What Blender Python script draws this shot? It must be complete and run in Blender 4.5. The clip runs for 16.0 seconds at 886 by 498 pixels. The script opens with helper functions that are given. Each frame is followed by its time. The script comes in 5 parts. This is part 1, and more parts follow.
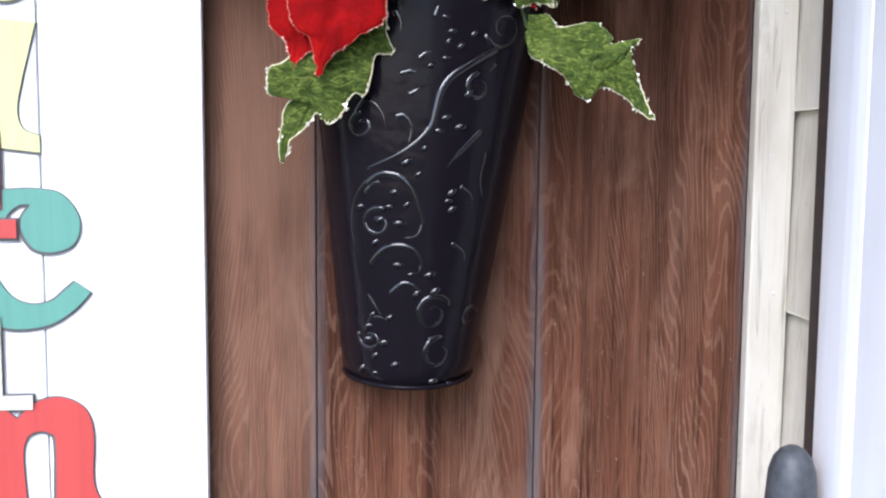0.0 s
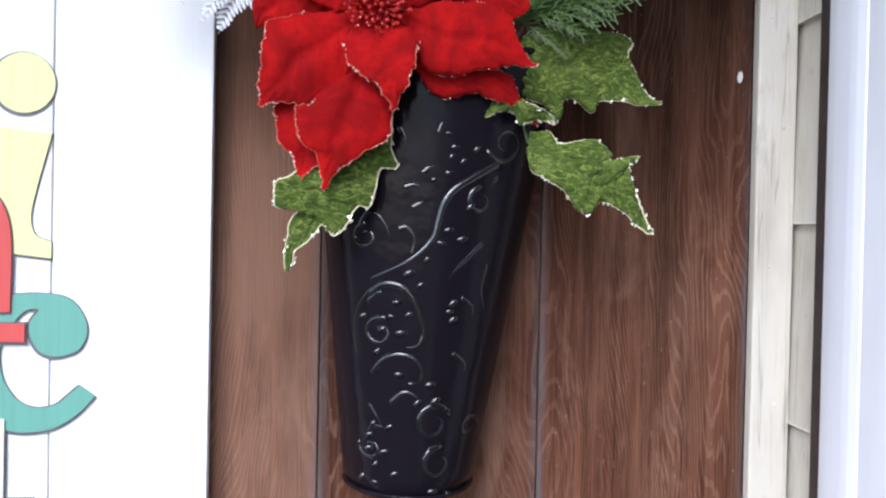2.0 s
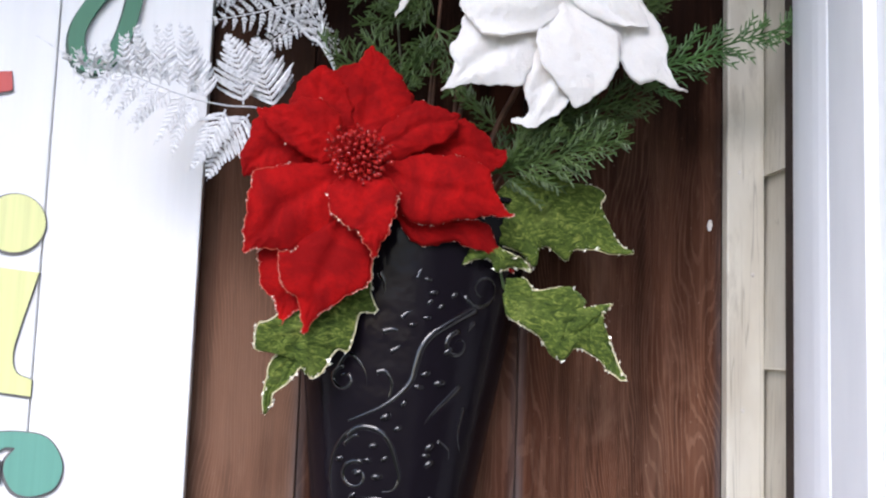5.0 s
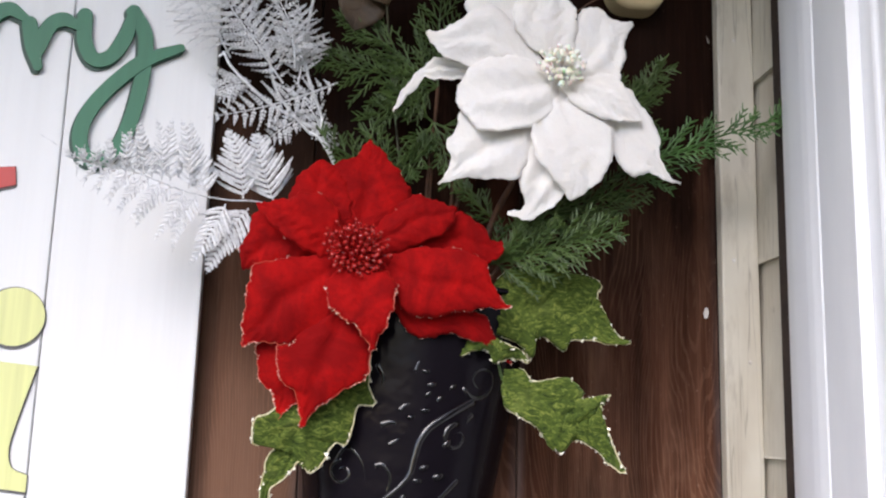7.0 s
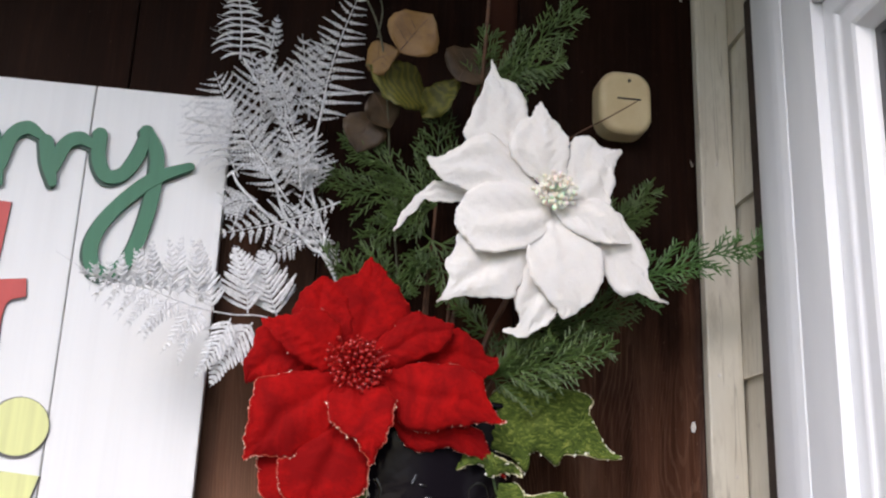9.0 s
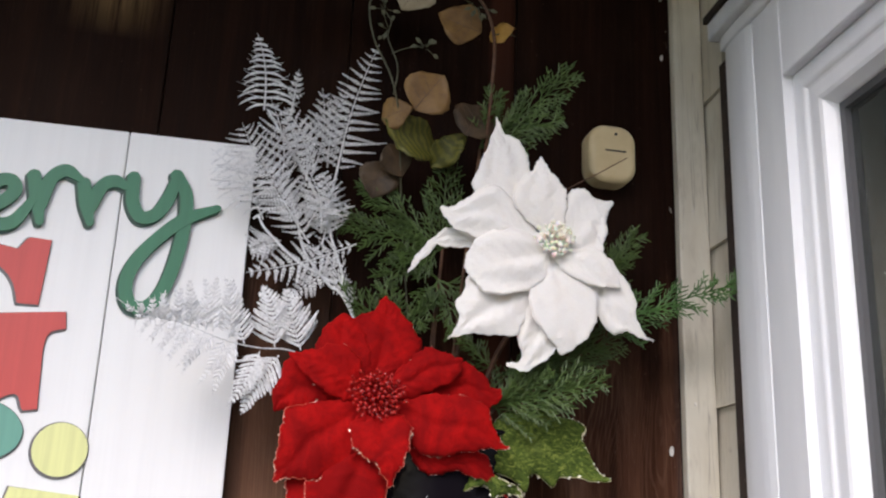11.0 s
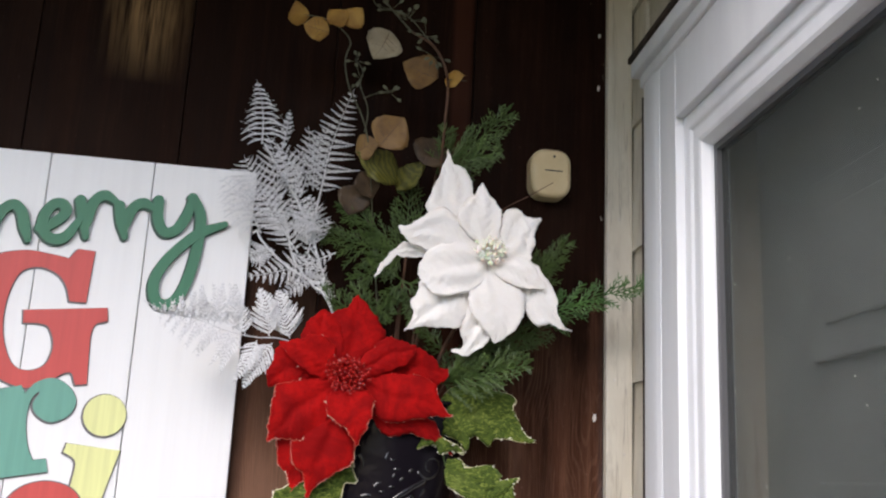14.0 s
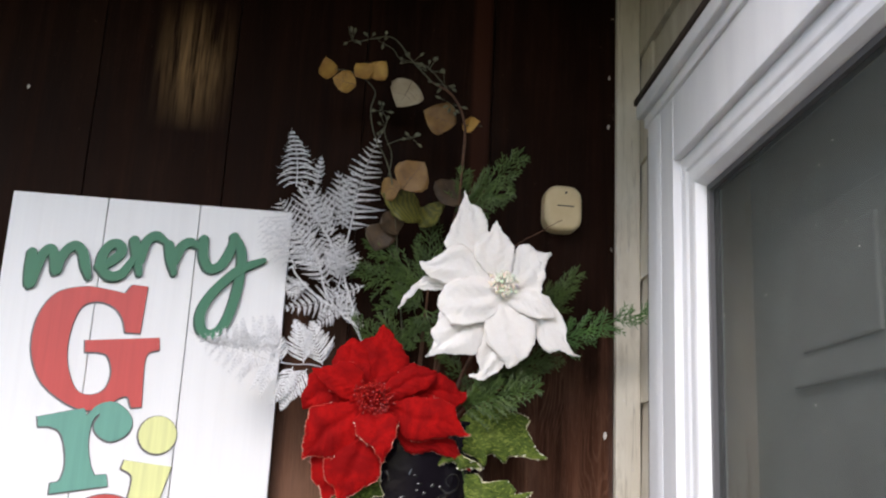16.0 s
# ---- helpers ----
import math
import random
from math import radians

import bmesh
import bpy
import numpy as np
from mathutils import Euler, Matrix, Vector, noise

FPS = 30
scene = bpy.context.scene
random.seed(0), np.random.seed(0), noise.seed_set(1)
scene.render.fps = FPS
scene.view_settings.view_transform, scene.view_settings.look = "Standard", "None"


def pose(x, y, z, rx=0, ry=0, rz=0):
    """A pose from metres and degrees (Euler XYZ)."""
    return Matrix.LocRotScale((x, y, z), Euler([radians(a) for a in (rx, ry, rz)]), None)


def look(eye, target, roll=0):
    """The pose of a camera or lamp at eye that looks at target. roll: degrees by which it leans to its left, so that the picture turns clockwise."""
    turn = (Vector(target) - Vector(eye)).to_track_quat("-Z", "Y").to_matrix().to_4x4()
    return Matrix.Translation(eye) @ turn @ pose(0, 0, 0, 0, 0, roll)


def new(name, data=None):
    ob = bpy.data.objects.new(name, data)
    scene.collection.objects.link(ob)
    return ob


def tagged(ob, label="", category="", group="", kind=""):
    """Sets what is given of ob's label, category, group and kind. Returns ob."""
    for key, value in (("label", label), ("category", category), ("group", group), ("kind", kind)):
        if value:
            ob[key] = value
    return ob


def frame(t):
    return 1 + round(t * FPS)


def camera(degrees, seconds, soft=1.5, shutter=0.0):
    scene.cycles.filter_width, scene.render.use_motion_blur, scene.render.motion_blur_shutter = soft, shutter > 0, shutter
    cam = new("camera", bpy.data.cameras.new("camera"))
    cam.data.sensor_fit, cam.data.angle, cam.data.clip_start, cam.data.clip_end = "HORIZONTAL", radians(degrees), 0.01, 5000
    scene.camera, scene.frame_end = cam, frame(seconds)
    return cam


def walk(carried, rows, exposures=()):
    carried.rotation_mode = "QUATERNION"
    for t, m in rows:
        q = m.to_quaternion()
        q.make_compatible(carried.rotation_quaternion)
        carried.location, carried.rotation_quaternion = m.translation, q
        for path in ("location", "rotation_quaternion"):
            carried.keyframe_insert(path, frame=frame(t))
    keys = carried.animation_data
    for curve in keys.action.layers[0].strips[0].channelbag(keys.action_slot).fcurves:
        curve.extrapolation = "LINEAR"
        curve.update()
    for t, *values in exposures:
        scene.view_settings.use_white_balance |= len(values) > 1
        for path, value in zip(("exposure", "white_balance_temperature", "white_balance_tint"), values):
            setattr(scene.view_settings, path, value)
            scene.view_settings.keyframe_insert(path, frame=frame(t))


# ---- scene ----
cam = camera(49.5, 16.0, 2.2)
PATH = [
    (0, (0.004, 0.132, 1.515), (0.272, 2.105, 1.325), 0.5),
    (0.5, (0.006, 0.13, 1.523), (0.272, 2.104, 1.352), 0.8),
    (1, (0.011, 0.124, 1.531), (0.262, 2.105, 1.412), 0.6),
    (1.5, (0.013, 0.121, 1.535), (0.263, 2.105, 1.466), 0.8),
    (2, (0.011, 0.121, 1.542), (0.253, 2.106, 1.515), 1.2),
    (2.5, (0.007, 0.122, 1.545), (0.258, 2.106, 1.57), 1.6),
    (3, (0.006, 0.122, 1.548), (0.253, 2.105, 1.616), 1.7),
    (3.5, (0.006, 0.119, 1.555), (0.258, 2.1, 1.663), 1.9),
    (6, (0.016, 0.095, 1.576), (0.286, 2.056, 1.865), 1.8),
    (6.5, (0.01, 0.095, 1.582), (0.275, 2.049, 1.913), 1.6),
    (7, (0.011, 0.093, 1.584), (0.276, 2.043, 1.94), 1.7),
    (7.5, (0.008, 0.094, 1.592), (0.278, 2.034, 1.999), 1.9),
    (8, (0.009, 0.089, 1.599), (0.278, 2.02, 2.044), 2.1),
    (8.5, (0.002, 0.074, 1.601), (0.281, 1.99, 2.103), 2.3),
    (9, (-0.009, 0.059, 1.598), (0.281, 1.962, 2.141), 2.2),
    (9.5, (-0.026, 0.035, 1.604), (0.29, 1.927, 2.168), 2.6),
    (10, (-0.043, 0.016, 1.602), (0.296, 1.899, 2.185), 2.4),
    (12.5, (-0.117, -0.103, 1.601), (0.311, 1.776, 2.136), 2.5),
    (13, (-0.107, -0.141, 1.597), (0.299, 1.738, 2.148), 2.8),
    (13.5, (-0.08, -0.208, 1.595), (0.277, 1.687, 2.124), 2.8),
    (14, (-0.039, -0.292, 1.602), (0.28, 1.625, 2.074), 2.7),
    (14.5, (-0.042, -0.351, 1.617), (0.282, 1.564, 2.095), 3.0),
    (15, (-0.043, -0.392, 1.603), (0.296, 1.513, 2.111), 2.8),
    (15.5, (-0.029, -0.407, 1.603), (0.274, 1.502, 2.116), 2.5),
    (16, (-0.019, -0.417, 1.614), (0.201, 1.513, 2.093), 2.8),
]
EXPOSURES = [(0, 1.31, 5790, 15), (2, 1.27, 5780, 15), (3.5, 1.19, 5850, 16), (6.5, 0.96, 6400, 16), (9, 0.87, 6600, 16), (12.5, 0.85, 6650, 16), (16, 0.92, 6600, 15)]
walk(cam, [(t, look(eye, target, roll)) for t, eye, target, roll in PATH], EXPOSURES)

# ---- world, sun, exposure ----
SUN_ELEVATION, SUN_AZIMUTH = 42.0, -32.0     # azimuth: degrees to the left of straight out from the back wall
world = bpy.data.worlds.new("sky")
scene.world = world
world.use_nodes = True
sky = world.node_tree.nodes.new("ShaderNodeTexSky")
sky.sky_type, sky.sun_disc = "NISHITA", False
sky.sun_elevation, sky.sun_rotation = radians(SUN_ELEVATION), radians(180 - SUN_AZIMUTH)
sky.dust_density = 1.0
world.node_tree.links.new(sky.outputs[0], world.node_tree.nodes["Background"].inputs[0])
world.node_tree.nodes["Background"].inputs[1].default_value = 0.15
sun = new("sun", bpy.data.lights.new("sun", "SUN"))
sun.data.energy, sun.data.angle, sun.data.color = 1.9, radians(40), (1.0, 0.96, 0.92)
_e, _a = radians(SUN_ELEVATION), radians(SUN_AZIMUTH)
sun.matrix_world = look((10 * math.sin(_a), -10 * math.cos(_a), 10 * math.tan(_e)), (0, 0, 0))


# ---- materials ----
def material(name, base=(0.5, 0.5, 0.5), rough=0.6, metal=0.0, **inputs):
    m = bpy.data.materials.new(name)
    m.use_nodes = True
    b = m.node_tree.nodes["Principled BSDF"]
    b.inputs["Base Color"].default_value = (*base, 1)
    b.inputs["Roughness"].default_value = rough
    b.inputs["Metallic"].default_value = metal
    for key, value in inputs.items():
        b.inputs[key.replace("_", " ")].default_value = value
    return m


def node(m, kind, **settings):
    n = m.node_tree.nodes.new("ShaderNode" + kind)
    for key, value in settings.items():
        n.inputs[key.replace("_", " ")].default_value = value
    return n


def link(m, a, b):
    m.node_tree.links.new(a, b)


def coords(m, scale=(1, 1, 1), shift=True):
    """Object coordinates at real size, shifted by chance from object to object."""
    t, mp = node(m, "TexCoord"), node(m, "Mapping")
    mp.inputs["Scale"].default_value = scale
    src = t.outputs["Object"]
    if shift:
        info, add, mul = node(m, "ObjectInfo"), node(m, "VectorMath"), node(m, "Math")
        mul.operation, mul.inputs[1].default_value = "MULTIPLY", 37.0
        link(m, info.outputs["Random"], mul.inputs[0])
        link(m, src, add.inputs[0])
        link(m, mul.outputs[0], add.inputs[1])
        src = add.outputs[0]
    link(m, src, mp.inputs["Vector"])
    return mp.outputs[0]


def noise_of(m, vec, scale, detail=4.0, rough=0.55, distortion=0.0):
    n = node(m, "TexNoise", Scale=scale, Detail=detail, Roughness=rough, Distortion=distortion)
    link(m, vec, n.inputs["Vector"])
    return n.outputs["Fac"]


def ramp(m, fac, *stops):
    r = node(m, "ValToRGB")
    e = r.color_ramp.elements
    while len(e) < len(stops):
        e.new(0.5)
    for el, (pos, col) in zip(e, stops):
        el.position, el.color = pos, (*col, 1) if len(col) == 3 else col
    link(m, fac, r.inputs[0])
    return r.outputs[0]


def mix(m, fac, a, b, mode="MIX"):
    n = node(m, "Mix")
    n.data_type, n.blend_type = "RGBA", mode
    for value, socket in ((fac, n.inputs[0]), (a, n.inputs[6]), (b, n.inputs[7])):
        if isinstance(value, (int, float)):
            socket.default_value = value
        elif isinstance(value, tuple):
            socket.default_value = (*value, 1)
        else:
            link(m, value, socket)
    return n.outputs[2]


def paint(m, colour=None, rough=None, bump=None, strength=0.3, distance=0.001):
    b = m.node_tree.nodes["Principled BSDF"]
    if colour is not None:
        link(m, colour, b.inputs["Base Color"])
    if rough is not None:
        link(m, rough, b.inputs["Roughness"])
    if bump is not None:
        n = node(m, "Bump", Strength=strength, Distance=distance)
        link(m, bump, n.inputs["Height"])
        link(m, n.outputs[0], b.inputs["Normal"])
    return m


def window_mask(m, axis_ranges):
    """A soft mask, 1 inside the given stretches of world x, y, z: (axis, low, high, softness)."""
    geo, sep = node(m, "NewGeometry"), node(m, "SeparateXYZ")
    link(m, geo.outputs["Position"], sep.inputs[0])
    out = None
    for axis, low, high, soft in axis_ranges:
        for edge, sign in ((low, 1), (high, -1)):
            r = node(m, "MapRange")
            r.inputs["From Min"].default_value = edge - sign * soft
            r.inputs["From Max"].default_value = edge + sign * soft
            link(m, sep.outputs[axis], r.inputs["Value"])
            if out is None:
                out = r.outputs[0]
            else:
                k = node(m, "Math")
                k.operation = "MULTIPLY"
                link(m, out, k.inputs[0])
                link(m, r.outputs[0], k.inputs[1])
                out = k.outputs[0]
    return out


def times(m, a, b):
    k = node(m, "Math")
    k.operation = "MULTIPLY"
    link(m, a, k.inputs[0])
    if isinstance(b, (int, float)):
        k.inputs[1].default_value = b
    else:
        link(m, b, k.inputs[1])
    return k.outputs[0]


def stained_wood():
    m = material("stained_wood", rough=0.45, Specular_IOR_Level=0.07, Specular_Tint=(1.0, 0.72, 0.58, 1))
    v = coords(m, (1, 1, 0.035))
    fine = noise_of(m, v, 330, 5, 0.75)
    broad = noise_of(m, v, 26, 4, 0.6, 1.2)
    blotch = noise_of(m, coords(m, (1, 1, 0.4)), 8, 4, 0.65)
    # growth rings cut lengthwise: long wandering lines, here and there arched
    flow = coords(m, (1, 1, 0.17))
    wander = node(m, "TexNoise", Scale=7.0, Detail=3.0)
    link(m, flow, wander.inputs["Vector"])
    shove = node(m, "VectorMath")
    shove.operation = "SCALE"
    shove.inputs["Scale"].default_value = 0.24
    link(m, wander.outputs["Color"], shove.inputs[0])
    moved = node(m, "VectorMath")
    link(m, flow, moved.inputs[0])
    link(m, shove.outputs[0], moved.inputs[1])
    wave = node(m, "TexWave", Scale=88.0, Distortion=2.6, Detail=4.0)
    wave.inputs["Detail Scale"].default_value = 2.0
    wave.bands_direction = "X"
    link(m, moved.outputs[0], wave.inputs["Vector"])
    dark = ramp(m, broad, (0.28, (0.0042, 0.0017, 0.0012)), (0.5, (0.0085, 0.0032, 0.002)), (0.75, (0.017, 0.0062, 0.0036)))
    lit_tone = ramp(m, broad, (0.3, (0.042, 0.018, 0.0125)), (0.5, (0.112, 0.043, 0.024)), (0.7, (0.215, 0.096, 0.056)))
    # shade under the eave put into the colour: dark above, paler below, ragged edge
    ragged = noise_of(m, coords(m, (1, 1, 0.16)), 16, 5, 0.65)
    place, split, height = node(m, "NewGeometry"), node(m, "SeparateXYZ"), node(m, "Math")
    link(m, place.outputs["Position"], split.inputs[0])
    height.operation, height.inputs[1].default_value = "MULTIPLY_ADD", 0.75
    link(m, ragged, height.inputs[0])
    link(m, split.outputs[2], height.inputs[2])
    lit_below = node(m, "MapRange")
    lit_below.inputs["From Min"].default_value, lit_below.inputs["From Max"].default_value = 2.22, 1.60
    link(m, height.outputs[0], lit_below.inputs["Value"])
    base = mix(m, lit_below.outputs[0], dark, lit_tone)
    rings = times(m, ramp(m, wave.outputs["Fac"], (0.76, (0, 0, 0)), (0.92, (1, 1, 1))), ramp(m, blotch, (0.38, (0.15, 0.15, 0.15)), (0.56, (0.75, 0.75, 0.75))))
    base = mix(m, times(m, rings, lit_below.outputs[0]), base, (0.28, 0.155, 0.1))
    pores = noise_of(m, coords(m, (1, 1, 0.02)), 420, 3, 0.7)
    base = mix(m, times(m, ramp(m, pores, (0.36, (0.9, 0.9, 0.9)), (0.47, (0, 0, 0))), lit_below.outputs[0]), base, (0.03, 0.014, 0.01))
    base = mix(m, times(m, ramp(m, fine, (0.5, (0, 0, 0)), (0.68, (0.65, 0.65, 0.65))), ramp(m, lit_below.outputs[0], (0.0, (0.05, 0.05, 0.05)), (1.0, (1, 1, 1)))), base, (0.21, 0.11, 0.07))
    base = mix(m, times(m, ramp(m, blotch, (0.5, (0, 0, 0)), (0.7, (0.65, 0.65, 0.65))), ramp(m, lit_below.outputs[0], (0.0, (0.06, 0.06, 0.06)), (0.8, (1, 1, 1)))), base, (0.19, 0.1, 0.066))
    old = noise_of(m, coords(m, (1, 1, 0.35)), 7, 5, 0.65, 0.6)
    base = mix(m, times(m, ramp(m, old, (0.45, (0, 0, 0)), (0.62, (0.6, 0.6, 0.6))), lit_below.outputs[0]), base, (0.05, 0.023, 0.0145))
    pale = noise_of(m, coords(m, (1, 1, 0.3)), 11, 5, 0.7, 0.8)
    base = mix(m, times(m, ramp(m, pale, (0.52, (0, 0, 0)), (0.64, (0.7, 0.7, 0.7))), times(m, lit_below.outputs[0], lit_below.outputs[0])), base, (0.29, 0.165, 0.11))
    specks = noise_of(m, coords(m, (1, 1, 0.6)), 320, 2)
    base = mix(m, times(m, ramp(m, specks, (0.71, (0, 0, 0)), (0.76, (0.6, 0.6, 0.6))), ramp(m, lit_below.outputs[0], (0.0, (0.15, 0.15, 0.15)), (1.0, (1, 1, 1)))), base, (0.3, 0.2, 0.15))
    # the board beside the sign has lost most of its stain
    base = mix(m, times(m, times(m, window_mask(m, ((0, -0.6, 0.006, 0.0015), (2, 0.0, 1.72, 0.16))), 0.42), ramp(m, blotch, (0.3, (0.4, 0.4, 0.4)), (0.6, (1, 1, 1)))), base, (0.28, 0.16, 0.107))
    # a strip beside one joint kept a redder stain
    red = times(m, window_mask(m, ((0, 0.176, 0.2045, 0.004), (2, 0.0, 3.0, 0.1))), 0.38)
    base = mix(m, red, base, (0.085, 0.03, 0.018))
    # worn grey arrises along the joints
    tc, sep, far = node(m, "TexCoord"), node(m, "SeparateXYZ"), node(m, "Math")
    link(m, tc.outputs["Object"], sep.inputs[0])
    far.operation = "ABSOLUTE"
    link(m, sep.outputs[0], far.inputs[0])
    edge = node(m, "MapRange")
    edge.inputs["From Min"].default_value, edge.inputs["From Max"].default_value = 0.091, 0.0975
    link(m, far.outputs[0], edge.inputs["Value"])
    base = mix(m, times(m, times(m, edge.outputs[0], lit_below.outputs[0]), ramp(m, noise_of(m, coords(m, (1, 1, 0.2)), 60, 4), (0.3, (0.2, 0.2, 0.2)), (0.7, (0.9, 0.9, 0.9)))), base, (0.12, 0.11, 0.112))
    # bare, weathered patch high on the wall, and flakes of old paint beside the corner board
    streak = noise_of(m, coords(m, (1, 1, 0.05)), 70, 4, 0.7)
    bare = times(m, window_mask(m, ((0, -0.29, -0.225, 0.03), (2, 2.165, 2.29, 0.05))), ramp(m, streak, (0.36, (0, 0, 0)), (0.56, (1, 1, 1))))
    base = mix(m, bare, base, (0.27, 0.165, 0.075))
    flake = noise_of(m, coords(m, (1, 1, 0.45)), 60, 7, 0.75, 0.6)
    flakes = times(m, window_mask(m, ((0, 0.392, 0.43, 0.010), (2, 1.8, 2.6, 0.08))), ramp(m, flake, (0.64, (0, 0, 0)), (0.67, (0.9, 0.9, 0.9))))
    base = mix(m, flakes, base, (0.5, 0.46, 0.4))
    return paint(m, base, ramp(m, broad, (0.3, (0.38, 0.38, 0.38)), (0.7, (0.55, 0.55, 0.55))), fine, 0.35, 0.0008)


def old_paint(name, light, dark, rough=0.55, grain=0.05):
    """Weathered painted timber: long faint grain, dirt spots and hairline cracks."""
    m = material(name, rough=rough)
    grainy = noise_of(m, coords(m, (1, 1, grain)), 120, 4, 0.65)
    dirt = noise_of(m, coords(m, (1, 1, 0.35)), 14, 4, 0.6)
    spots = noise_of(m, coords(m, (1, 1, 0.7)), 60, 2)
    col = mix(m, ramp(m, dirt, (0.4, (0, 0, 0)), (0.75, (0.8, 0.8, 0.8))), light, dark)
    col = mix(m, ramp(m, grainy, (0.6, (0, 0, 0)), (0.75, (0.5, 0.5, 0.5))), col, tuple(c * 0.6 for c in dark))
    col = mix(m, ramp(m, spots, (0.74, (0, 0, 0)), (0.8, (0.8, 0.8, 0.8))), col, tuple(c * 0.45 for c in dark))
    split = noise_of(m, coords(m, (1, 1, 0.03)), 46, 3, 0.5)
    col = mix(m, ramp(m, split, (0.491, (0, 0, 0)), (0.497, (0.5, 0.5, 0.5)), (0.503, (0, 0, 0))), col, tuple(c * 0.3 for c in dark))
    grime = noise_of(m, coords(m, (1, 1, 0.25)), 30, 5, 0.7)
    col = mix(m, ramp(m, grime, (0.56, (0, 0, 0)), (0.75, (0.55, 0.55, 0.55))), col, tuple(c * 0.6 for c in dark))
    return paint(m, col, None, grainy, 0.3, 0.001)


def velvet(name, dark, light, sheen, tint, soft=0.0, crush=0.45):
    m = material(name, rough=0.85, Subsurface_Weight=soft, Subsurface_Radius=(1.0, 0.9, 0.8), Subsurface_Scale=0.006, Sheen_Weight=sheen, Sheen_Roughness=0.35, Sheen_Tint=(*tint, 1), Specular_IOR_Level=0.15)
    pile = noise_of(m, coords(m, (1, 1, 1)), 17, 5, 0.6, 1.5)
    nap = noise_of(m, coords(m, (1, 1, 1)), 420, 3, 0.6)
    col = mix(m, ramp(m, pile, (0.4, (0, 0, 0)), (0.72, (1, 1, 1))), dark, light)
    weave = noise_of(m, coords(m, (1, 1, 1)), 240, 5, 0.7)
    # the pile lies crushed in small patches, which show a little darker
    col = mix(m, ramp(m, weave, (0.36, (crush, crush, crush)), (0.54, (0, 0, 0))), col, tuple(c * 0.84 for c in dark))
    return paint(m, col, None, mix(m, 0.5, nap, weave), 0.8, 0.0016)


def leaf_velvet():
    m = material("green_velvet", rough=0.8, Sheen_Weight=0.25, Sheen_Tint=(0.5, 0.75, 0.3, 1), Specular_IOR_Level=0.15)
    crush = noise_of(m, coords(m, (0.6, 1, 1.2)), 100, 9, 0.68, 3.0)
    patch = noise_of(m, coords(m), 24, 3)
    col = ramp(m, crush, (0.36, (0.018, 0.034, 0.006)), (0.53, (0.075, 0.11, 0.017)), (0.7, (0.27, 0.3, 0.065)))
    col = mix(m, ramp(m, patch, (0.58, (0, 0, 0)), (0.75, (0.4, 0.4, 0.4))), col, (0.24, 0.28, 0.07))
    return paint(m, col, None, crush, 0.5, 0.0012)


def mottled(name, a, b, scale=60, rough=0.6, bump=0.3, **inputs):
    m = material(name, rough=rough, **inputs)
    n = noise_of(m, coords(m), scale, 4, 0.6)
    fine = noise_of(m, coords(m), scale * 6, 2)
    return paint(m, ramp(m, n, (0.32, a), (0.7, b)), None, fine, bump, 0.0006)


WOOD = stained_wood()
GROOVE = mottled("joint_dirt", (0.018, 0.013, 0.011), (0.045, 0.036, 0.032), 40, 0.9)
BEIGE = old_paint("beige_paint", (0.6, 0.565, 0.48), (0.37, 0.315, 0.235))
BROWN = mottled("brown_backing", (0.02, 0.013, 0.01), (0.05, 0.03, 0.022), 30, 0.8)
WHITE_TRIM = paint(material("white_vinyl", (0.8, 0.81, 0.83), 0.35))
_n = noise_of(WHITE_TRIM, coords(WHITE_TRIM, (1, 1, 0.2)), 18, 4)
paint(WHITE_TRIM, ramp(WHITE_TRIM, _n, (0.3, (0.72, 0.73, 0.76)), (0.7, (0.82, 0.83, 0.85))), None, noise_of(WHITE_TRIM, coords(WHITE_TRIM), 90, 2), 0.05)
GASKET = material("grey_gasket", (0.1, 0.1, 0.105), 0.5)
DOOR_PAINT = mottled("door_paint", (0.36, 0.385, 0.36), (0.47, 0.5, 0.47), 8, 0.45, 0.1)
CEILING_PAINT = mottled("ceiling_paint", (0.05, 0.035, 0.028), (0.08, 0.058, 0.045), 12, 0.7)
CONCRETE = mottled("porch_concrete", (0.05, 0.05, 0.052), (0.09, 0.09, 0.092), 20, 0.85)
GRASS = mottled("lawn", (0.04, 0.06, 0.02), (0.09, 0.11, 0.045), 3, 0.95)
SCREEN = mottled("insect_screen", (0.06, 0.068, 0.064), (0.082, 0.092, 0.087), 12, 0.6, 0.1, Alpha=0.36)


def sign_white():
    m = material("white_wash", rough=0.6)
    streak = noise_of(m, coords(m, (1, 1, 0.03)), 90, 3, 0.6)
    return paint(m, ramp(m, streak, (0.25, (0.83, 0.825, 0.825)), (0.6, (0.87, 0.865, 0.865))), None, streak, 0.12, 0.0005)


def sign_ink(name, base):
    m = material(name, rough=0.5)
    streak = noise_of(m, coords(m, (1, 1, 0.04), False), 110, 3, 0.6)
    return paint(m, ramp(m, streak, (0.3, tuple(c * 0.86 for c in base)), (0.65, base)))


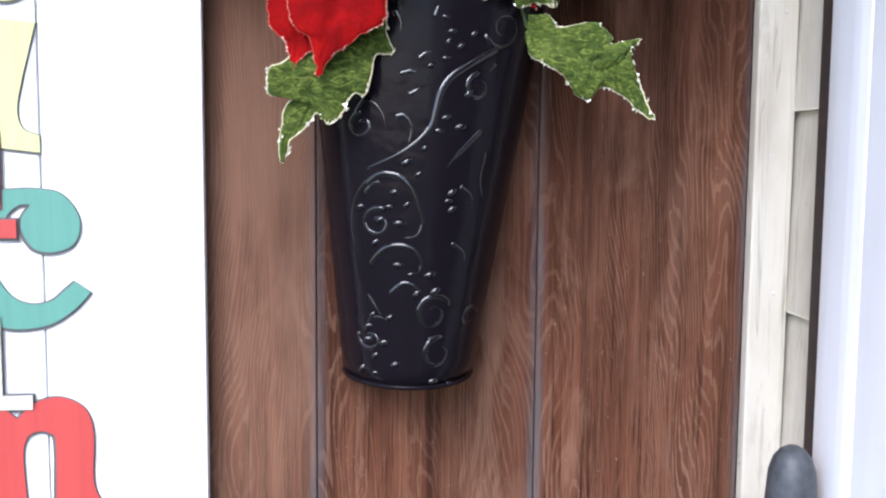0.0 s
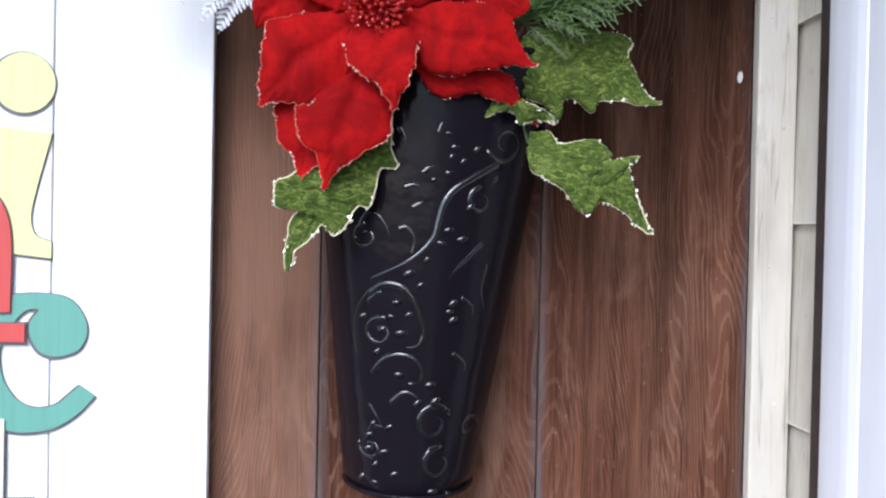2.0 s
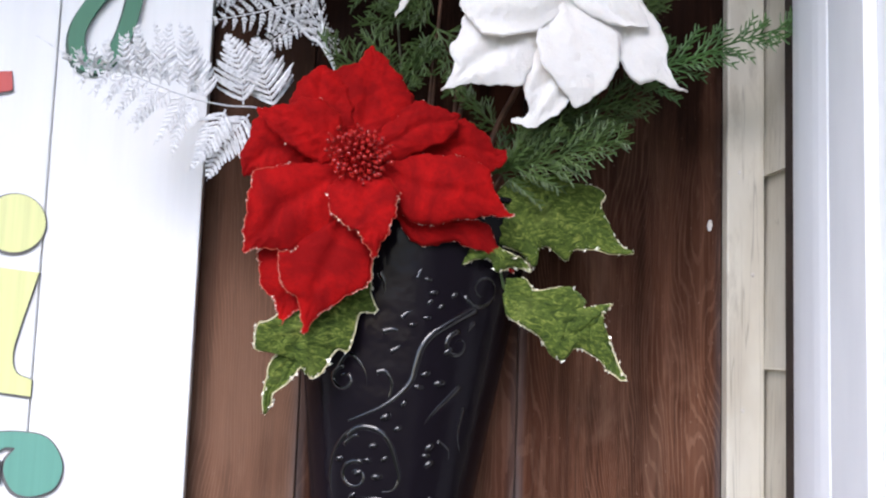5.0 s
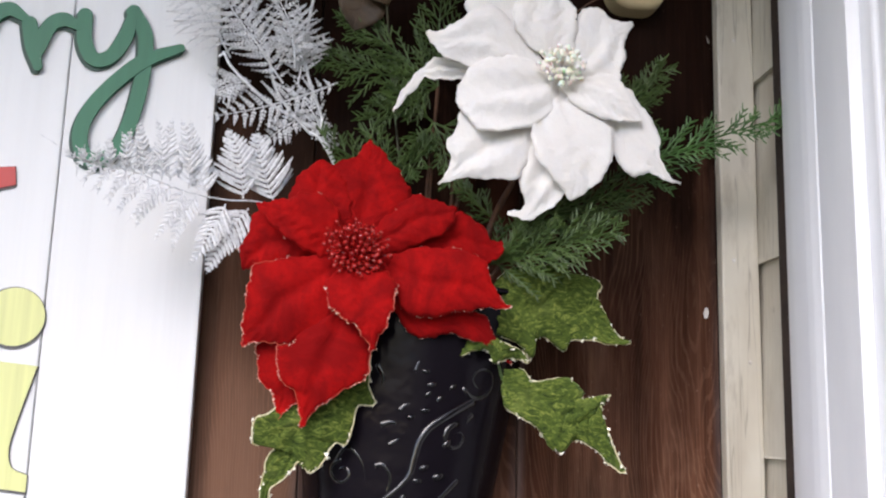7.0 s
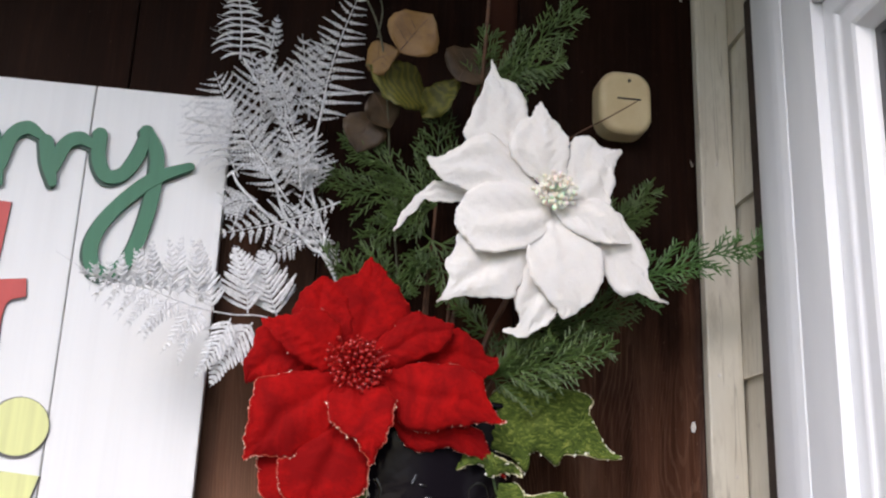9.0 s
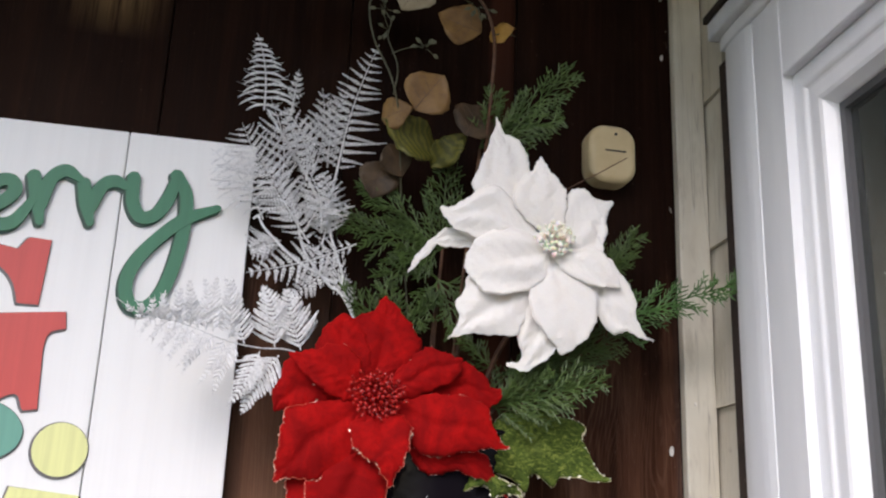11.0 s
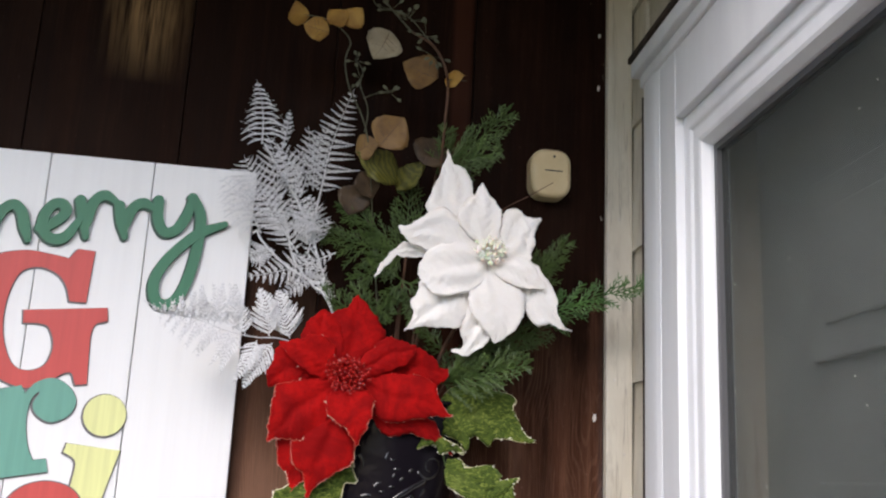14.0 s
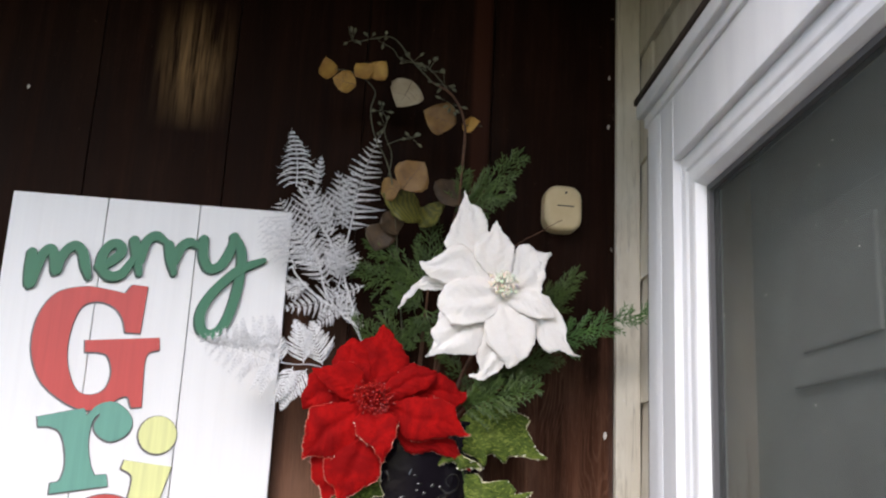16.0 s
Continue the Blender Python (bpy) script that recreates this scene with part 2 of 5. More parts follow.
SIGN_WHITE = sign_white()
INK_RED = sign_ink("red_ink", (0.6, 0.075, 0.065))
INK_TEAL = sign_ink("teal_ink", (0.14, 0.37, 0.29))
INK_YELLOW = sign_ink("yellow_ink", (0.79, 0.8, 0.36))
INK_CREAM = sign_ink("cream_ink", (0.78, 0.74, 0.62))
INK_GREEN = sign_ink("green_ink", (0.04, 0.19, 0.1))
INK_DARK = sign_ink("dark_ink", (0.15, 0.14, 0.145))
INK_GREEN_DARK = sign_ink("dark_green_ink", (0.02, 0.06, 0.04))
ENAMEL = material("black_enamel", (0.008, 0.0062, 0.0092), 0.16, Specular_IOR_Level=0.1)
RAISED = material("rubbed_enamel", (0.0045, 0.0034, 0.0052), 0.15, Specular_IOR_Level=0.75)
paint(ENAMEL, None, ramp(ENAMEL, noise_of(ENAMEL, coords(ENAMEL), 30, 4), (0.3, (0.12, 0.12, 0.12)), (0.7, (0.24, 0.24, 0.24))), noise_of(ENAMEL, coords(ENAMEL), 45, 2), 0.3, 0.003)
RED_VELVET = velvet("red_velvet", (0.23, 0.001, 0.0014), (0.48, 0.004, 0.003), 0.35, (1.0, 0.05, 0.03))
WHITE_VELVET = velvet("white_velvet", (0.92, 0.87, 0.815), (0.945, 0.905, 0.86), 0.35, (1, 0.97, 0.93), 0.35, 0.12)
GREEN_VELVET = leaf_velvet()
GLITTER = material("glitter", (0.95, 0.9, 0.75), 0.3, 0.25)
GILT = mottled("gilt", (0.5, 0.44, 0.2), (0.92, 0.86, 0.6), 180, 0.4)
RED_GLITTER = material("red_glitter", (0.95, 0.6, 0.48), 0.25, 0.25)
RED_EDGE = mottled("red_rim", (0.45, 0.03, 0.02), (0.75, 0.16, 0.09), 300, 0.4)
RED_BEAD = material("red_bead", (0.5, 0.02, 0.015), 0.12, Transmission_Weight=0.25)
PEARL = material("pearl", (0.95, 0.91, 0.79), 0.3, Coat_Weight=0.2, Subsurface_Weight=0.4, Subsurface_Scale=0.004)
CEDAR = mottled("cedar_green", (0.034, 0.066, 0.012), (0.075, 0.125, 0.026), 40, 0.55)
CEDAR_BRIGHT = mottled("cedar_bright", (0.034, 0.09, 0.018), (0.07, 0.16, 0.036), 40, 0.55)
FROST = mottled("frosted_fern", (0.6, 0.6, 0.61), (0.9, 0.9, 0.91), 300, 0.33, 0.5)
TWIG = mottled("brown_twig", (0.05, 0.022, 0.011), (0.13, 0.055, 0.024), 90, 0.7)
VINE = mottled("vine", (0.05, 0.054, 0.03), (0.1, 0.092, 0.054), 90, 0.65)
LEAF_TAN = mottled("tan_leaf", (0.12, 0.058, 0.013), (0.23, 0.127, 0.034), 45, 0.6)
LEAF_PALE = mottled("pale_leaf", (0.3, 0.24, 0.15), (0.42, 0.35, 0.24), 45, 0.6)
LEAF_GOLD = mottled("gold_leaf", (0.24, 0.112, 0.017), (0.4, 0.225, 0.04), 45, 0.6)
LEAF_BROWN = mottled("brown_leaf", (0.03, 0.018, 0.008), (0.08, 0.046, 0.019), 45, 0.6)
LEAF_OLIVE = material("olive_leaf", rough=0.55)
_w = node(LEAF_OLIVE, "TexWave", Scale=75.0, Distortion=6.0, Detail=2.0)
_w.bands_direction = "DIAGONAL"
link(LEAF_OLIVE, coords(LEAF_OLIVE), _w.inputs["Vector"])
paint(LEAF_OLIVE, mix(LEAF_OLIVE, ramp(LEAF_OLIVE, _w.outputs["Fac"], (0.3, (0, 0, 0)), (0.9, (0.75, 0.75, 0.75))), (0.075, 0.074, 0.009), (0.16, 0.145, 0.016)))
LEAF_GREY = mottled("grey_green_leaf", (0.06, 0.066, 0.036), (0.13, 0.125, 0.07), 70, 0.6)
VEIN = material("leaf_vein", (0.09, 0.05, 0.03), 0.7)
CREAM_PLASTIC = mottled("cream_plastic", (0.58, 0.45, 0.25), (0.66, 0.54, 0.33), 25, 0.42, 0.08)
BLACK_INK = material("black_ink", (0.02, 0.02, 0.02), 0.5)
GRIP = mottled("dark_grey_rubber", (0.035, 0.04, 0.045), (0.07, 0.075, 0.085), 120, 0.5)
CHIP = mottled("old_white_paint", (0.5, 0.46, 0.42), (0.7, 0.68, 0.64), 200, 0.7)


# ---- building helpers ----
def part(name, bm, mat, parent=None, label="", smooth=False):
    me = bpy.data.meshes.new(name)
    bmesh.ops.recalc_face_normals(bm, faces=bm.faces)
    for f in bm.faces:
        f.smooth = smooth
    bm.to_mesh(me)
    bm.free()
    me.materials.append(mat)
    ob = new(name, me)
    if parent is not None:
        ob.parent = parent
    if label:
        ob["label"] = label
    return ob


def thing(name, at, label, category, group="", kind=""):
    ob = new(name)
    ob.empty_display_size = 0.02
    ob.location = at
    return tagged(ob, label, category, group, kind)


def settle(root):
    """Parts are modelled in world places: let them keep those under a moved root."""
    for ch in root.children:
        ch.matrix_parent_inverse = Matrix.Translation(root.location).inverted()
    return root


def box(bm, lo, hi, bevel=0.0):
    c = [(a + b) / 2 for a, b in zip(lo, hi)]
    s = [b - a for a, b in zip(lo, hi)]
    made = bmesh.ops.create_cube(bm, size=1, matrix=Matrix.Translation(c) @ Matrix.Diagonal((*s, 1)))
    if bevel:
        edges = list({e for v in made["verts"] for e in v.link_edges})
        bmesh.ops.bevel(bm, geom=edges, offset=bevel, segments=2, affect="EDGES", profile=0.5)
    return bm


def boxed(name, lo, hi, mat, parent=None, bevel=0.0, label=""):
    return part(name, box(bmesh.new(), lo, hi, bevel), mat, parent, label)


def smooth_line(points, per=6):
    """A Catmull-Rom line through the given points."""
    p = [Vector(q) for q in points]
    if len(p) < 3:
        return [p[0].lerp(p[-1], i / per) for i in range(per + 1)]
    ext = [2 * p[0] - p[1], *p, 2 * p[-1] - p[-2]]
    out = []
    for i in range(1, len(ext) - 2):
        a, b, c, d = ext[i - 1:i + 3]
        for k in range(per):
            t = k / per
            out.append(0.5 * (2 * b + (c - a) * t + (2 * a - 5 * b + 4 * c - d) * t * t + (3 * b - a - 3 * c + d) * t ** 3))
    return out + [p[-1]]


def tube(bm, line, radius, sides=6, taper=1.0):
    """A round rod along a line; radius shrinks to radius * taper at the end."""
    rings, n = [], len(line)
    ref = Vector((0.3, -0.9, 0.2))
    for i, p in enumerate(line):
        d = (line[min(i + 1, n - 1)] - line[max(i - 1, 0)])
        d = d.normalized() if d.length > 1e-9 else Vector((0, 0, 1))
        u = d.cross(ref)
        u = u.normalized() if u.length > 1e-4 else d.orthogonal().normalized()
        w = d.cross(u)
        r = radius * (1 + (taper - 1) * i / max(n - 1, 1))
        rings.append([bm.verts.new(p + r * (math.cos(2 * math.pi * k / sides) * u + math.sin(2 * math.pi * k / sides) * w)) for k in range(sides)])
    for a, b in zip(rings, rings[1:]):
        for k in range(sides):
            bm.faces.new((a[k], a[(k + 1) % sides], b[(k + 1) % sides], b[k]))
    bm.faces.new(rings[0][::-1])
    bm.faces.new(rings[-1])
    return bm


def bead(bm, at, r, squash=1.0):
    bmesh.ops.create_icosphere(bm, subdivisions=1, radius=r, matrix=Matrix.Translation(at) @ Matrix.Diagonal((1, squash, 1, 1)))


def sheet(bm, grid, thick):
    """A soft sheet of the given rows of points, with a back side and closed rim."""
    rows, cols = len(grid), len(grid[0])
    normals = []
    for i in range(rows):
        line = []
        for j in range(cols):
            a = grid[min(i + 1, rows - 1)][j] - grid[max(i - 1, 0)][j]
            b = grid[i][min(j + 1, cols - 1)] - grid[i][max(j - 1, 0)]
            n = a.cross(b)
            line.append(n.normalized() if n.length > 1e-12 else Vector((0, -1, 0)))
        normals.append(line)
    top = [[bm.verts.new(p) for p in row] for row in grid]
    low = [[bm.verts.new(p - n * thick) for p, n in zip(row, ns)] for row, ns in zip(grid, normals)]
    for i in range(rows - 1):
        for j in range(cols - 1):
            bm.faces.new((top[i][j], top[i][j + 1], top[i + 1][j + 1], top[i + 1][j]))
            bm.faces.new((low[i][j], low[i + 1][j], low[i + 1][j + 1], low[i][j + 1]))
    for i in range(rows - 1):
        for j in (0, cols - 1):
            bm.faces.new((top[i][j], top[i + 1][j], low[i + 1][j], low[i][j]))
    for j in range(cols - 1):
        for i in (0, rows - 1):
            bm.faces.new((top[i][j], low[i][j], low[i][j + 1], top[i][j + 1]))
    return bm


def blade(base, tip, width, arch=0.01, fold=0.15, teeth=0.1, lobes=(), seed=0, full=0.42, curl=0.0, rows=26, cols=11, twist=0.0, ripple=0.004, lean=0.0, cup=0.07, tail=1.3, bow=None, fray=0.0):
    """Rows of points of a leaf or bract from base to tip. lobes: (place along, side, reach, breadth) for pointed lobes;
    full: where it is widest; arch lifts the middle towards the viewer, curl the tip."""
    rnd = random.Random(seed)
    base, tip = Vector(base), Vector(tip)
    axis = tip - base
    length = axis.length
    axis.normalize()
    out = Vector((lean, -1, 0.05))
    out = (out - out.dot(axis) * axis).normalized()
    side = axis.cross(out)
    phases = [rnd.uniform(0, 6.28) for _ in range(6)]
    grid = []
    sway = rnd.uniform(-0.07, 0.07) * length
    if bow is not None:
        sway = bow
    blunt = 0.05 if tail < 1.6 else 0.012
    for i in range(rows):
        s = i / (rows - 1)
        if s < full:
            w = math.sin(math.pi / 2 * s / full) ** (0.75 if tail < 1.6 else 1.0)
        else:
            w = math.cos(math.pi / 2 * (s - full) / (1 - full)) ** tail
        w += 0.06 * (1 - s) + blunt * min(1, 8 * (1 - s)) * s
        row = []
        turn = twist * s
        for j in range(cols):
            v = 2 * j / (cols - 1) - 1
            h = w * width / 2
            sgn = 0 if v < 0 else 1
            jag = (s * 6.5 + phases[sgn]) % 1.0
            h *= 1 + teeth * (1.6 * jag - 0.8 + 0.5 * math.sin(s * 31 + phases[2 + sgn])) * abs(v) ** 3 * min(1, 4 * s)
            h *= 1 + fray * abs(v) ** 4 * (((i * 7919 + sgn * 104729 + seed * 31) % 97) / 48.5 - 1)
            pull = 0.0
            for place, which, reach, breadth in lobes:
                if which * v > 0:
                    k = max(0.0, 1 - abs(s - place) / breadth)
                    h += reach * k ** 1.6 * abs(v)
                    pull += reach * 0.8 * k ** 1.6 * abs(v) ** 2
            lift = arch * math.sin(math.pi * s) + curl * s ** 3 - fold * width / 2 * (1 - abs(v)) ** 2 * w * 0.6
            lift += ripple * math.sin(s * 9 + phases[4] + v * 2) * abs(v) + ripple * 0.5 * math.sin(s * 21 + phases[5] - v * 3) * v * v
            lift += ripple * 0.16 * math.cos((s * 8 - abs(v) * 1.6) * 2 * math.pi) * min(1, 3 * abs(v)) * w
            lift += cup * width * abs(v) ** 2.5 * w
            dirn = side * math.cos(turn) + out * math.sin(turn)
            row.append(base + axis * (s * length + pull) + dirn * (v * h) + side * sway * math.sin(math.pi * s) + out * lift)
        grid.append(row)
    return grid


def resample(line, n):
    """n points at even steps along a line."""
    d = [0.0]
    for a, b in zip(line, line[1:]):
        d.append(d[-1] + (b - a).length)
    out, k = [], 0
    for i in range(n):
        s = d[-1] * i / (n - 1)
        while k < len(d) - 2 and d[k + 1] < s:
            k += 1
        out.append(line[k].lerp(line[k + 1], min(1.0, (s - d[k]) / max(d[k + 1] - d[k], 1e-9))))
    return out


def draped(depths, left, right, arch=0.004, fold=0.05, droop=0.03, ripple=0.0012, fray=0.0, seed=0, rows=40, cols=17, crease=0.0):
    """Rows of points of a petal or leaf between its two drawn edges, (x, z) from root to tip. depths: y at root, middle and tip;
    arch swells it towards the viewer, fold sinks the midrib, droop rolls the edges back."""
    rnd = random.Random(seed)
    ph = [rnd.uniform(0, 6.28) for _ in range(5)]
    sides = []
    for k, pts in enumerate((left, right)):
        line = resample(smooth_line([(x, 0, z) for x, z in pts], 10), rows)
        if fray:
            for i in range(2, rows - 1):
                d = line[i + 1] - line[i - 1]
                line[i] = line[i] + Vector((-d.z, 0, d.x)).normalized() * fray * (rnd.uniform(-1, 1) + math.sin(i * 1.9 + ph[k]) + 1.6 * math.sin(i * 0.75 + ph[k + 1]))
        sides.append(line)
    y0, ym, y1 = depths
    grid = []
    for i in range(rows):
        u = i / (rows - 1)
        a, b = sides[0][i], sides[1][i]
        w = (b - a).length
        y = 2 * (u - 0.5) * (u - 1) * y0 - 4 * u * (u - 1) * ym + 2 * u * (u - 0.5) * y1
        row = []
        for j in range(cols):
            v = 2 * j / (cols - 1) - 1
            s = abs(v)
            lift = arch * math.sin(math.pi * u) * (1 - 0.6 * s) - fold * w * max(0.0, 1 - s / 0.3) ** 1.5 - droop * w * s ** 3
            lift += ripple * (math.sin(u * 8 + ph[2] + 2 * v) * s + 0.6 * math.sin(u * 17 + ph[3] - 3 * v) * s * s)
            lift += ripple * 0.55 * math.cos((u * 9 - s * 2.2) * 2 * math.pi + ph[4]) * min(1, 3 * s) * (1 - s) * 2 * min(1, w / 0.03)
            lift += crease * math.sin(v * 7 + ph[0] + 1.5 * math.sin(u * 4 + ph[1])) * math.sin(math.pi * min(1, u * 1.1)) * min(1, w / 0.03)
            p = a.lerp(b, j / (cols - 1))
            lift += crease * 0.5 * noise.noise(Vector((p.x * 130 + seed, p.z * 130, 0))) * min(1, 3 * u)
            row.append(Vector((p.x, y - lift, p.z)))
        grid.append(row)
    return grid


def glitter_on(grid, mat, parent, chance=0.6, size=0.0011, seed=0, start=0.25, name="glitter_edge"):
    """Coarse glitter glued along the rim of a leaf or bract."""
    rnd = random.Random(seed + 99)
    bm = bmesh.new()
    rim = [r[0] for r in grid] + [r[-1] for r in reversed(grid)]
    n = len(rim)
    for i in range(n - 1):
        s = min(i, n - 1 - i) / (n / 2)
        if s < start:
            continue
        steps = max(1, int((rim[i + 1] - rim[i]).length / (size * 1.3)))
        for k in range(steps):
            if rnd.random() < chance * min(1.0, (rim[i + 1] - rim[i]).length / (size * 1.3)) * (0.35 + 1.3 * max(0.0, math.sin(i * 0.55 + seed * 1.7))):
                p = rim[i].lerp(rim[i + 1], k / steps) + Vector([rnd.uniform(-0.6, 0.6) * size for _ in range(3)])
                r = size * rnd.uniform(0.5, 1.25)
                m = Matrix.Translation(p) @ Euler([rnd.uniform(0, 3) for _ in range(3)]).to_matrix().to_4x4() @ Matrix.Diagonal((r, r, r * 0.6, 1))
                vs = [bm.verts.new(m @ Vector(q)) for q in ((1, 0, 0), (-0.5, 0.87, 0), (-0.5, -0.87, 0), (0, 0, 1))]
                for a, b, c in ((0, 1, 2), (0, 1, 3), (1, 2, 3), (2, 0, 3)):
                    bm.faces.new((vs[a], vs[b], vs[c]))
    return tagged(part(name, bm, mat, parent, "sparkling glued glitter"), kind="stuff") if len(bm.verts) else None


# ---- structure ----
WALL = 0.992            # face of the boarded wall
SIDE = 0.4515            # face of the clapboards beside the door
TOP = 2.62
floor = boxed("floor", (-2.4, -1.9, -0.12), (0.75, 1.15, 0.0), CONCRETE)
tagged(floor, "grey concrete porch floor", "floor", kind="structure")
ground = boxed("ground", (-400, -400, -0.5), (400, 400, -0.3), GRASS)
tagged(ground, "dull winter lawn round the house", "ground", kind="structure")
ceiling = boxed("ceiling", (-1.5, 0.28, TOP), (0.75, 1.15, TOP + 0.08), CEILING_PAINT)
tagged(ceiling, "brown painted soffit over the doorway", "ceiling", kind="structure")
bm = box(bmesh.new(), (-1.5, 0.28, 2.44), (0.75, 0.36, TOP), 0.004)
box(bm, (-1.5, 0.361, 2.44), (-1.42, 0.99, TOP), 0.004)
eave = part("eave_beam", bm, CEILING_PAINT)
tagged(eave, "brown painted fascia board along the eave", "beam", kind="structure")
wall_north = boxed("wall_north", (-2.4, WALL + 0.012, 0), (0.75, 1.15, TOP), GROOVE)
tagged(wall_north, "wall of wide dark-stained vertical boards", "wall", kind="structure")

HINGE = Matrix.Translation((0.45, 0.97, 0)) @ Matrix.Rotation(radians(-3.2), 4, "Z") @ Matrix.Translation((-0.45, -0.97, 0))    # the side wall stands a little off square


def swing(ob):
    """Turns a part of the side wall with it."""
    ob.matrix_basis = HINGE @ Matrix.Translation(ob.location)
    return ob


bm = bmesh.new()
for lo, hi in (((SIDE + 0.004, 0.763, 0), (0.57, WALL + 0.008, TOP)), ((SIDE + 0.004, -0.13, 2.055), (0.57, 0.763, TOP)), ((SIDE + 0.004, -1.9, 0), (0.57, -0.13, TOP))):
    box(bm, lo, hi)
wall_east = swing(part("wall_east", bm, BEIGE))
tagged(wall_east, "beige clapboard wall with a doorway", "wall", kind="structure")
wall_far = boxed("wall_far", (0.95, -1.9, 0), (1.0, 1.15, TOP), DOOR_PAINT)
tagged(wall_far, "plain wall inside the house", "wall", kind="structure")

# corner board where the two walls meet
corner_board = boxed("corner_trim", (0.4088, 0.978, 0), (0.4472, WALL - 0.0005, TOP), BEIGE, None, 0.002)
tagged(corner_board, "weathered beige painted corner board", "trim", kind="structure")
for z, dx in ((1.52, 0.016), (1.39, 0.024), (1.75, 0.012), (1.28, 0.02), (1.98, 0.018), (1.65, 0.026)):
    bm = bmesh.new()
    bead(bm, (0.4088 + dx, 0.978, z), 0.0024, 0.4)
    part("nail_head", bm, CHIP, corner_board)


# ---- door in the side wall ----
def moulding(bm, profile, z0, z1):
    """An upright moulded strip; profile: (x, y) round its section."""
    a = [bm.verts.new((x, y, z0)) for x, y in profile]
    c = [bm.verts.new((x, y, z1)) for x, y in profile]
    bm.faces.new(a)
    bm.faces.new(c[::-1])
    for i in range(len(a)):
        k = (i + 1) % len(a)
        bm.faces.new((a[i], a[k], c[k], c[i]))


CASING = ((0.437, 0.891), (0.4345, 0.889), (0.4325, 0.884), (0.4312, 0.876), (0.4302, 0.868), (0.4298, 0.856), (0.4298, 0.842), (0.4306, 0.833), (0.4318, 0.827), (0.4326, 0.8225), (0.4340, 0.8215), (0.4340, 0.8195), (0.4325, 0.8185), (0.4325, 0.7635))
STOP = ((0.4440, 0.7632), (0.4428, 0.761), (0.4428, 0.745), (0.4438, 0.7425), (0.4455, 0.7405), (0.4462, 0.738), (0.4462, 0.724), (0.4478, 0.720), (0.4575, 0.7145), (0.4600, 0.7137))


def door_casing():
    root = thing("door_casing", (0.43, 0.815, 0), "white moulded door casing with a projecting cap", "door frame", kind="structure")
    b = bmesh.new()
    moulding(b, ((SIDE + 0.003, 0.891), *CASING, (SIDE + 0.003, 0.7635)), 0.0, 2.146)
    part("casing_side", b, WHITE_TRIM, root)
    b = bmesh.new()
    moulding(b, [(x, 2 * 0.3165 - y) for x, y in ((SIDE + 0.003, 0.891), *CASING, (SIDE + 0.003, 0.7635))][::-1], 0.0, 2.146)
    part("casing_side", b, WHITE_TRIM, root)
    boxed("casing_head", (0.4330, -0.1303, 2.0545), (SIDE + 0.002, 0.7633, 2.1458), WHITE_TRIM, root, 0.0015)
    b = bmesh.new()
    for z0, z1, x, e in ((2.1462, 2.1645, 0.4285, 0.0), (2.1647, 2.188, 0.4195, 0.0115)):
        box(b, (x, -0.246 - e, z0), (SIDE + 0.002, 0.891 + e, z1), 0.0025)
    part("casing_cap", b, WHITE_TRIM, root, "projecting white cap moulding")
    b = bmesh.new()
    box(b, (0.4425, 0.8915, 0), (SIDE + 0.0025, 0.923, 2.146))
    box(b, (0.4165, -0.26, 2.1885), (SIDE + 0.0025, 0.9055, 2.1965))
    part("backing_strip", b, BROWN, root, "dark brown backing strip")
    return swing(settle(root))


def storm_door():
    root = thing("storm_door", (0.45, 0.36, 0), "closed white storm door with a full-height grey screen", "door", kind="structure")
    back = 0.48
    b = bmesh.new()
    moulding(b, ((back, 0.7632), *STOP, (back, 0.7137)), 0.02, 2.0538)
    part("stile", b, WHITE_TRIM, root)
    b = bmesh.new()
    moulding(b, [(x, 0.633 - y) for x, y in ((back, 0.7632), *STOP, (back, 0.7137))][::-1], 0.02, 2.0538)
    part("stile", b, WHITE_TRIM, root)
    # top rail: the same section lying along the head, mitred visually against the stiles
    b = bmesh.new()
    sect = [(x, 2.0538 - (0.7632 - y)) for x, y in ((back, 0.7632), *STOP, (back, 0.7137))]
    ends = []
    for far_end in (False, True):
        ring = []
        for x, z in sect:
            inset = 2.0538 - z
            y = (-0.1302 + inset) if far_end else (0.7632 - inset)
            ring.append(b.verts.new((x - 0.0004, y, z)))
        ends.append(ring)
    b.faces.new(ends[0])
    b.faces.new(ends[1][::-1])
    for i in range(len(sect)):
        k = (i + 1) % len(sect)
        b.faces.new((ends[0][i], ends[1][i], ends[1][k], ends[0][k]))
    part("rail", b, WHITE_TRIM, root)
    boxed("rail", (0.447, -0.08, 0.02), (back, 0.7136, 0.16), WHITE_TRIM, root, 0.003)
    b = bmesh.new()
    box(b, (0.4610, 0.7055, 0.16), (0.475, 0.7136, 2.0042))
    box(b, (0.4610, -0.08, 1.9965), (0.475, 0.7054, 2.0042))
    part("gasket", b, GASKET, root, "dark grey rubber gasket")
    pane = boxed("screen", (0.4670, -0.08, 0.161), (0.4678, 0.7054, 1.9964), SCREEN, root, 0, "fine grey insect screen with specks of dirt")
    rnd = random.Random(5)
    b = bmesh.new()
    for _ in range(30):
        bead(b, (0.4667, rnd.uniform(0.3, 0.70), rnd.uniform(1.4, 1.98)), rnd.uniform(0.0004, 0.001), 0.6)
    tagged(part("dirt_speck", b, CHIP, pane), kind="stuff")
    return swing(settle(root))


